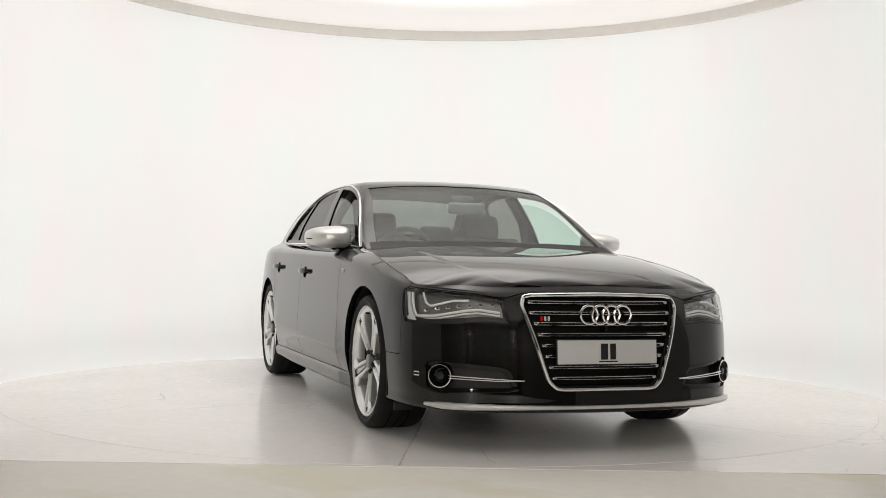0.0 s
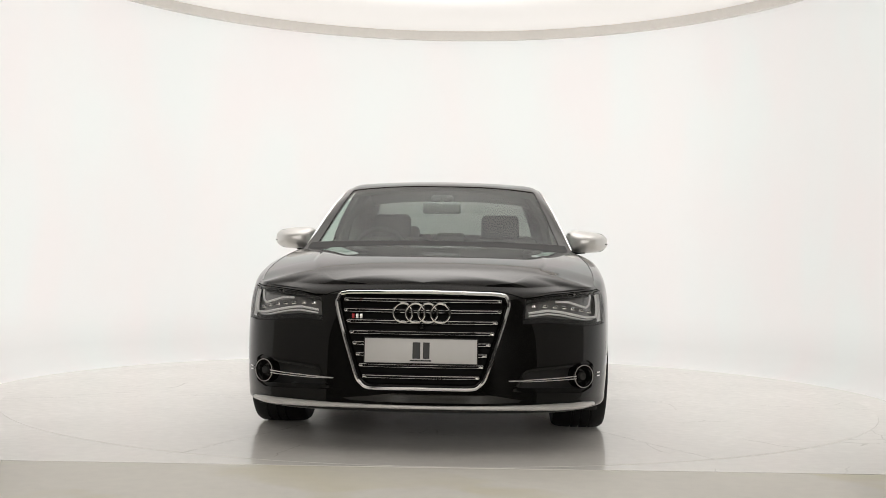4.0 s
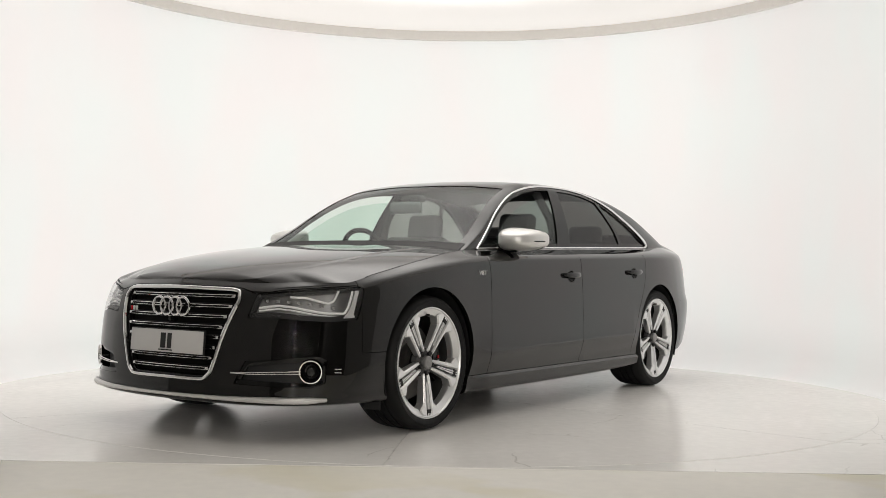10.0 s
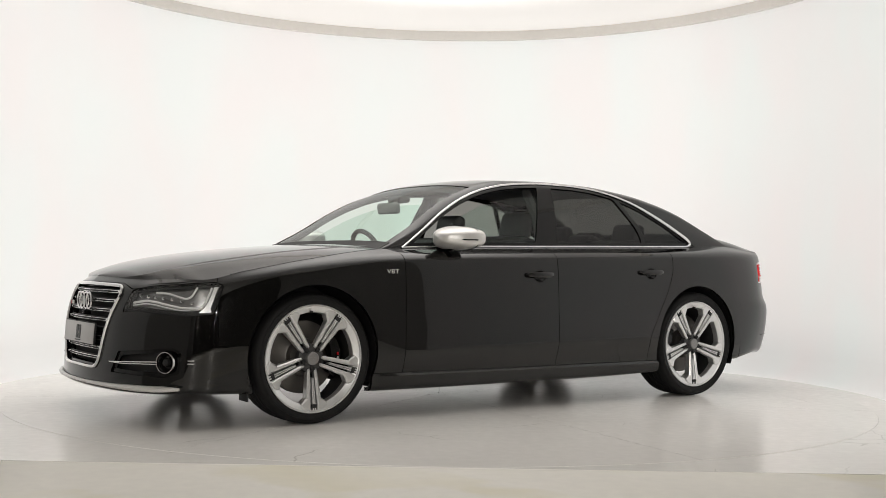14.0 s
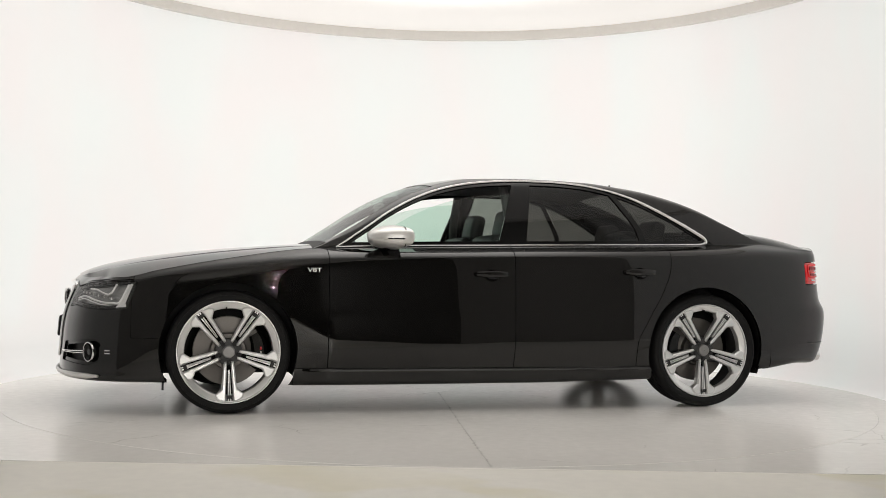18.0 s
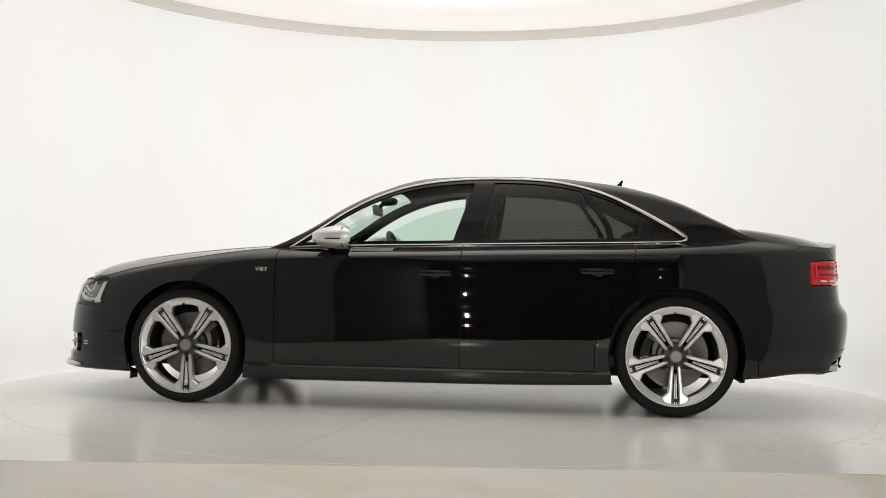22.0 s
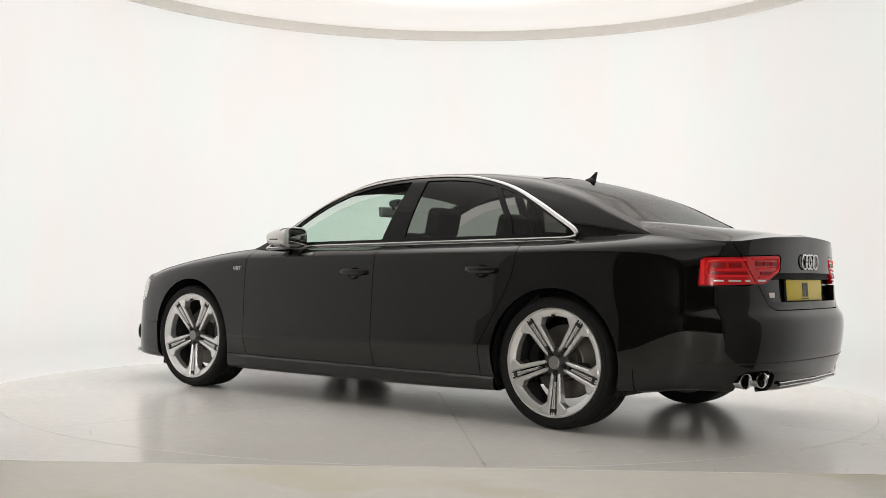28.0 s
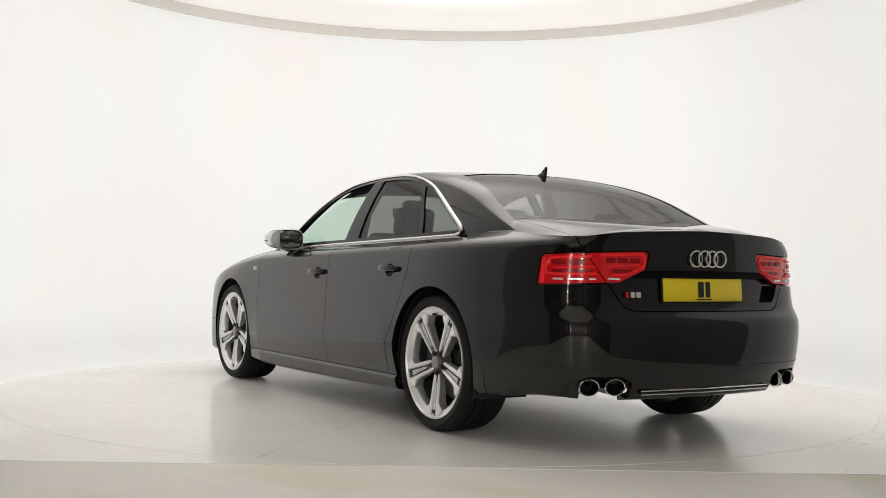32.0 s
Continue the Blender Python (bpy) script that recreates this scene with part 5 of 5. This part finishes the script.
for mir in (False, True):
    g = mirrored if mir else (lambda q: q)
    lamp = part("tail_lamp", g(lens_out), LAMP_RED, car, "red tail lamp")
    part("light_guide", g(light_guide([(0.690, 0.926), (0.930, 0.919), (0.945, 0.880), (0.940, 0.842), (0.665, 0.846)])), LAMP_BRIGHT, lamp, "bright red light guide")
    part("light_guide", g(light_guide([(0.90, 0.872), (0.665, 0.878)], 0.004)), LAMP_BRIGHT, lamp)
    part("outer_reflector", g(tail_bar(0.972, 0.952, 0.80, 0.92, 0.0, 0.001)), LAMP_BRIGHT, lamp)
    for a, b in ((0.915, 0.835), (0.815, 0.725)):
        part("light_block", g(tail_bar(a, b, 0.888, 0.910, 0.0)), LAMP_DEEP, lamp, "dark red lamp chamber")
    part("light_block", g(tail_bar(0.91, 0.68, 0.852, 0.864, 0.0)), LAMP_DEEP, lamp)
    part("reflector_strip", g(tail_bar(0.905, 0.665, 0.816, 0.824, 0.0)), BLADE, lamp, "clear reflector strip")
    lamp = part("tail_lamp", g(lens_in), LAMP_RED, car, "red tail lamp on the boot lid")
    part("light_guide", g(light_guide([(0.640, 0.932), (0.400, 0.941), (0.388, 0.905), (0.405, 0.878), (0.500, 0.842), (0.585, 0.838)])), LAMP_BRIGHT, lamp, "bright red light guide")
    part("light_guide", g(light_guide([(0.605, 0.880), (0.425, 0.890)], 0.004)), LAMP_BRIGHT, lamp)
    for a, b in ((0.610, 0.560), (0.545, 0.490), (0.475, 0.420)):
        part("light_block", g(tail_bar(a, b, 0.898, 0.920, 0.0)), LAMP_DEEP, lamp, "dark red lamp chamber")
    part("light_block", g(tail_bar(0.575, 0.465, 0.852, 0.868, 0.0)), LAMP_DEEP, lamp)
    part("reflector_strip", g(tail_bar(0.600, 0.535, 0.818, 0.827, 0.0)), BLADE, lamp, "clear reflector strip")
# dark strip in place of the shade under the recess's upper edge
strip = patch(shell_in(0.018), np.linspace(S_END - 0.55, S_END + 0.55, 60), np.linspace(5, 7.2, 40), [front_keep([(-1.0, 0.836), (0.47, 0.830), (0.455, 0.852), (0.43, 0.868), (-1.0, 0.880)])], 0.006)
part("boot_handle_strip", strip, material("dull_black", (0.004, 0.004, 0.004), 0.5, 0, 0.08), car, "black strip in place of shade at the top of the plate recess")
for i in range(4):
    y = (1.5 - i) * 0.052
    part("emblem_ring", tube([(-2.552 - 0.003 * (i % 2), y + 0.0385 * math.cos(a), 0.925 + 0.0385 * math.sin(a)) for a in np.linspace(0, 2 * math.pi, 36, endpoint=False)], 0.0052, 8, True, 1.0, (1, 0, 0)), CHROME, car, "chrome ring emblem")
number_plate("number_plate", PLATE_YELLOW, -2.522, 0.772, -1, "yellow rear plate with plain dark bars")
for i, (mt, w) in enumerate(((RED, 0.018), (SATIN, 0.026), (SATIN, 0.026))):
    part("boot_badge", box(0, 0, 0, 0.004, w, 0.027, 0.0015), mt, car, "red and silver model badge" if i == 0 else "", pose(-2.4965 - 0.0035 * i, 0.463 - 0.032 * i, 0.747, 0, 6, -7))
for mir in (1, -1):
    for y, x in ((0.533, -2.500), (0.662, -2.468)):
        e = part("exhaust_tip", lathe([(0.042, -0.14), (0.0445, -0.03), (0.0470, -0.010), (0.0485, -0.003), (0.0480, 0.003), (0.0455, 0.005), (0.0425, 0.003), (0.0405, -0.003), (0.0385, -0.02), (0.037, -0.05)], 40, "x"), CHROME, car, "polished oval exhaust tip", pose(x, mir * y, 0.315, 0, 0, 180 - mir * 8) @ Matrix.Diagonal((1, 1.18, 0.84, 1)))
        # bore closed off in matt black
        part("exhaust_inner", lathe([(0.0372, -0.045), (0.036, -0.12), (0.001, -0.125)], 24, "x"), MATT_BLACK, e, "matt black exhaust bore")
diff = [(-2.572 + 0.05 * abs(y), y, 0.296) for y in np.linspace(-0.42, 0.42, 15)]
for dz, mt, r in ((0.0, CHROME, 0.0035), (-0.017, CHROME, 0.0030), (-0.009, GLOSS_BLACK, 0.009)):
    part("diffuser_blade", tube([(x + (0.004 if mt is GLOSS_BLACK else 0), y, z + dz) for x, y, z in diff], r, 6), mt, car, "thin chrome strip" if mt is CHROME else "black diffuser")
for mir in (1, -1):
    part("exhaust_bay", merge(bm_geo(box(-2.30, mir * 0.59, 0.335, 0.06, 0.26, 0.12, 0.01)), bm_geo(box(-2.36, mir * 0.58, 0.378, 0.14, 0.20, 0.02))), MATT_BLACK, car, "black bay round the exhaust tips")
seam_s = np.linspace(S_END - 0.98, S_END, 40)
seam = [on_shell(s, 0.405, -0.0005) for s in seam_s]
seam = seam + [p * (1, -1, 1) for p in seam[-2::-1]]
part("bumper_seam", tube(seam, 0.0022, 6), MATT_BLACK, car, "dark seam across the rear bumper")
fin = [(-1.135, 1.418), (-1.172, 1.438), (-1.210, 1.474), (-1.219, 1.472), (-1.207, 1.432), (-1.197, 1.398)]
foot = lathe([(0.001, 0.020), (0.012, 0.017), (0.020, 0.006), (0.022, -0.012)], 20, "z")
fb = bmesh.new()
va = [fb.verts.new((x, 0.010 * (1 if z < 1.45 else 0.4), z)) for x, z in fin]
vb = [fb.verts.new((x, -0.010 * (1 if z < 1.45 else 0.4), z)) for x, z in fin]
fb.faces.new(va), fb.faces.new(vb[::-1])
for i in range(6):
    fb.faces.new((va[i], vb[i], vb[(i + 1) % 6], va[(i + 1) % 6]))
bmesh.ops.recalc_face_normals(fb, faces=fb.faces)
aerial = part("aerial", fb, GLOSS_BLACK, car, "small black roof aerial fin")
part("aerial_foot", foot, GLOSS_BLACK, aerial, "", pose(-1.165, 0, 1.418, 0, 12, 0) @ Matrix.Diagonal((2.1, 1, 1, 1)))

# ---------- cabin ----------
HEADLINER = vary(material("grey_headliner", (0.04, 0.04, 0.04), 0.9), 30, 0.1)
part("headliner", patch(house_in(0.035), np.linspace(0.30, -1.14, 50), np.linspace(-0.95, 0.95, 50)), HEADLINER, car, "dark grey headliner")
part("cabin_floor", box(-0.35, 0, 0.32, 2.6, 1.7, 0.08, 0.02), MATT_BLACK, car)


def cushion(cx, cy, cz, sx, sy, sz, tilt=0, bevel=0.05):
    v, f = bm_geo(box(0, 0, 0, sx, sy, sz, bevel, 4))
    m = np.array(pose(cx, cy, cz, 0, tilt, 0))
    return v @ m[:3, :3].T + m[:3, 3], f


def seat(name, x, y, w, rest_z, label):
    st = part(name, cushion(x + 0.12, y, 0.56, 0.54, w, 0.20, -6), LEATHER, car, label)
    part("backrest", cushion(x - 0.19, y, 0.80, 0.17, w, 0.56, -16), LEATHER, st)
    part("headrest", cushion(x - 0.335, y, rest_z, 0.10, 0.27, 0.19, -12, 0.04), LEATHER, st)
    for d in (-0.05, 0.05):
        part("headrest_post", tube([(x - 0.315, y + d, rest_z - 0.16), (x - 0.33, y + d, rest_z)], 0.007, 8), CHROME, st)
    return st


for y in (0.39, -0.39):
    seat("front_seat", 0.02, y, 0.54, 1.150, "black leather front seat")
    seat("rear_seat", -1.02, y, 0.52, 1.105, "black leather rear seat")
part("rear_armrest_seat", merge(cushion(-1.22, 0, 0.84, 0.15, 0.28, 0.58, -16), cushion(-1.33, 0, 1.09, 0.09, 0.23, 0.11, -12, 0.03)), LEATHER, car)
part("parcel_shelf", box(-1.68, 0, 1.05, 0.55, 1.35, 0.03, 0.01), MATT_BLACK, car)
dash_prof = spline([(0.48, 0.86), (0.53, 0.95), (0.64, 0.990), (0.80, 0.992), (0.97, 0.978)])
dash = np.zeros((20, 25, 3))
for i, x in enumerate(np.linspace(0.48, 0.97, 20)):
    for j, y in enumerate(np.linspace(-0.76, 0.76, 25)):
        dash[i, j] = (x, y * (1 - 0.04 * i / 19), dash_prof(x) + 0.035 * math.exp(-((y + 0.40) / 0.17) ** 2 - ((x - 0.60) / 0.11) ** 2))
part("dashboard", merge(grid_geo(dash), bm_geo(box(0.63, 0, 0.72, 0.28, 1.5, 0.30, 0.04))), MATT_BLACK, car, "black dashboard")
sw = part("steering_wheel", tube([(0.0, 0.185 * math.cos(a), 0.185 * math.sin(a)) for a in np.linspace(0, 2 * math.pi, 40, endpoint=False)], 0.017, 10, True, 1.0, (1, 0, 0)), LEATHER, car, "black leather steering wheel", pose(0.375, -0.40, 0.938, 0, 22, 0))
part("wheel_boss", merge(bm_geo(box(0.015, 0, 0, 0.05, 0.15, 0.11, 0.02, 3)), bm_geo(box(0.0, 0, 0, 0.02, 0.34, 0.035, 0.008)), bm_geo(box(0, 0, -0.09, 0.02, 0.04, 0.16, 0.008))), MATT_BLACK, sw)
part("column", tube([(0.03, 0, 0), (0.25, 0, 0)], 0.04, 12), MATT_BLACK, sw)
rm = part("rear_view_mirror", box(0, 0, 0, 0.035, 0.25, 0.075, 0.016, 3), vary(material("grey_plastic", (0.20, 0.20, 0.20), 0.6), 20, 0.1), car, "grey interior mirror", pose(0.462, 0, 1.252, 0, 8, 0))
part("mirror_stem", tube([(-0.01, 0, 0.02), (-0.06, 0, 0.052)], 0.014, 8), MATT_BLACK, rm)
part("sensor_housing", box(-0.088, 0, 0.050, 0.10, 0.15, 0.050, 0.022, 4), MATT_BLACK, rm, "black sensor housing")
for mir in (1, -1):
    part("b_pillar", tube([(-0.25, mir * 0.75, 0.95), (-0.24, mir * 0.69, 1.2), (-0.24, mir * 0.58, 1.38)], 0.03, 8), HEADLINER, car)
    part("door_card", patch(lambda u, v: np.stack([u, mir * (np.interp(u, RING_X, RING_Y) - 0.05 - 0.01 * (v > 0.9)), v], 1), np.linspace(0.9, -1.3, 30), np.linspace(0.35, 0.965, 12)), MATT_BLACK, car)


def motions():
    """The table turns steadily and carries the car."""
    rows_t, rows_c = [], []
    for i in range(33):
        a = heading(i)
        rows_t.append((i, pose(0, 0, 0, 0, 0, a)))
        rows_c.append((i, pose(0, 0, 0, 0, 0, a) @ pose(-0.017, 0.018, 0)))
    walk(turntable, rows_t)
    walk(car, rows_c)


motions()
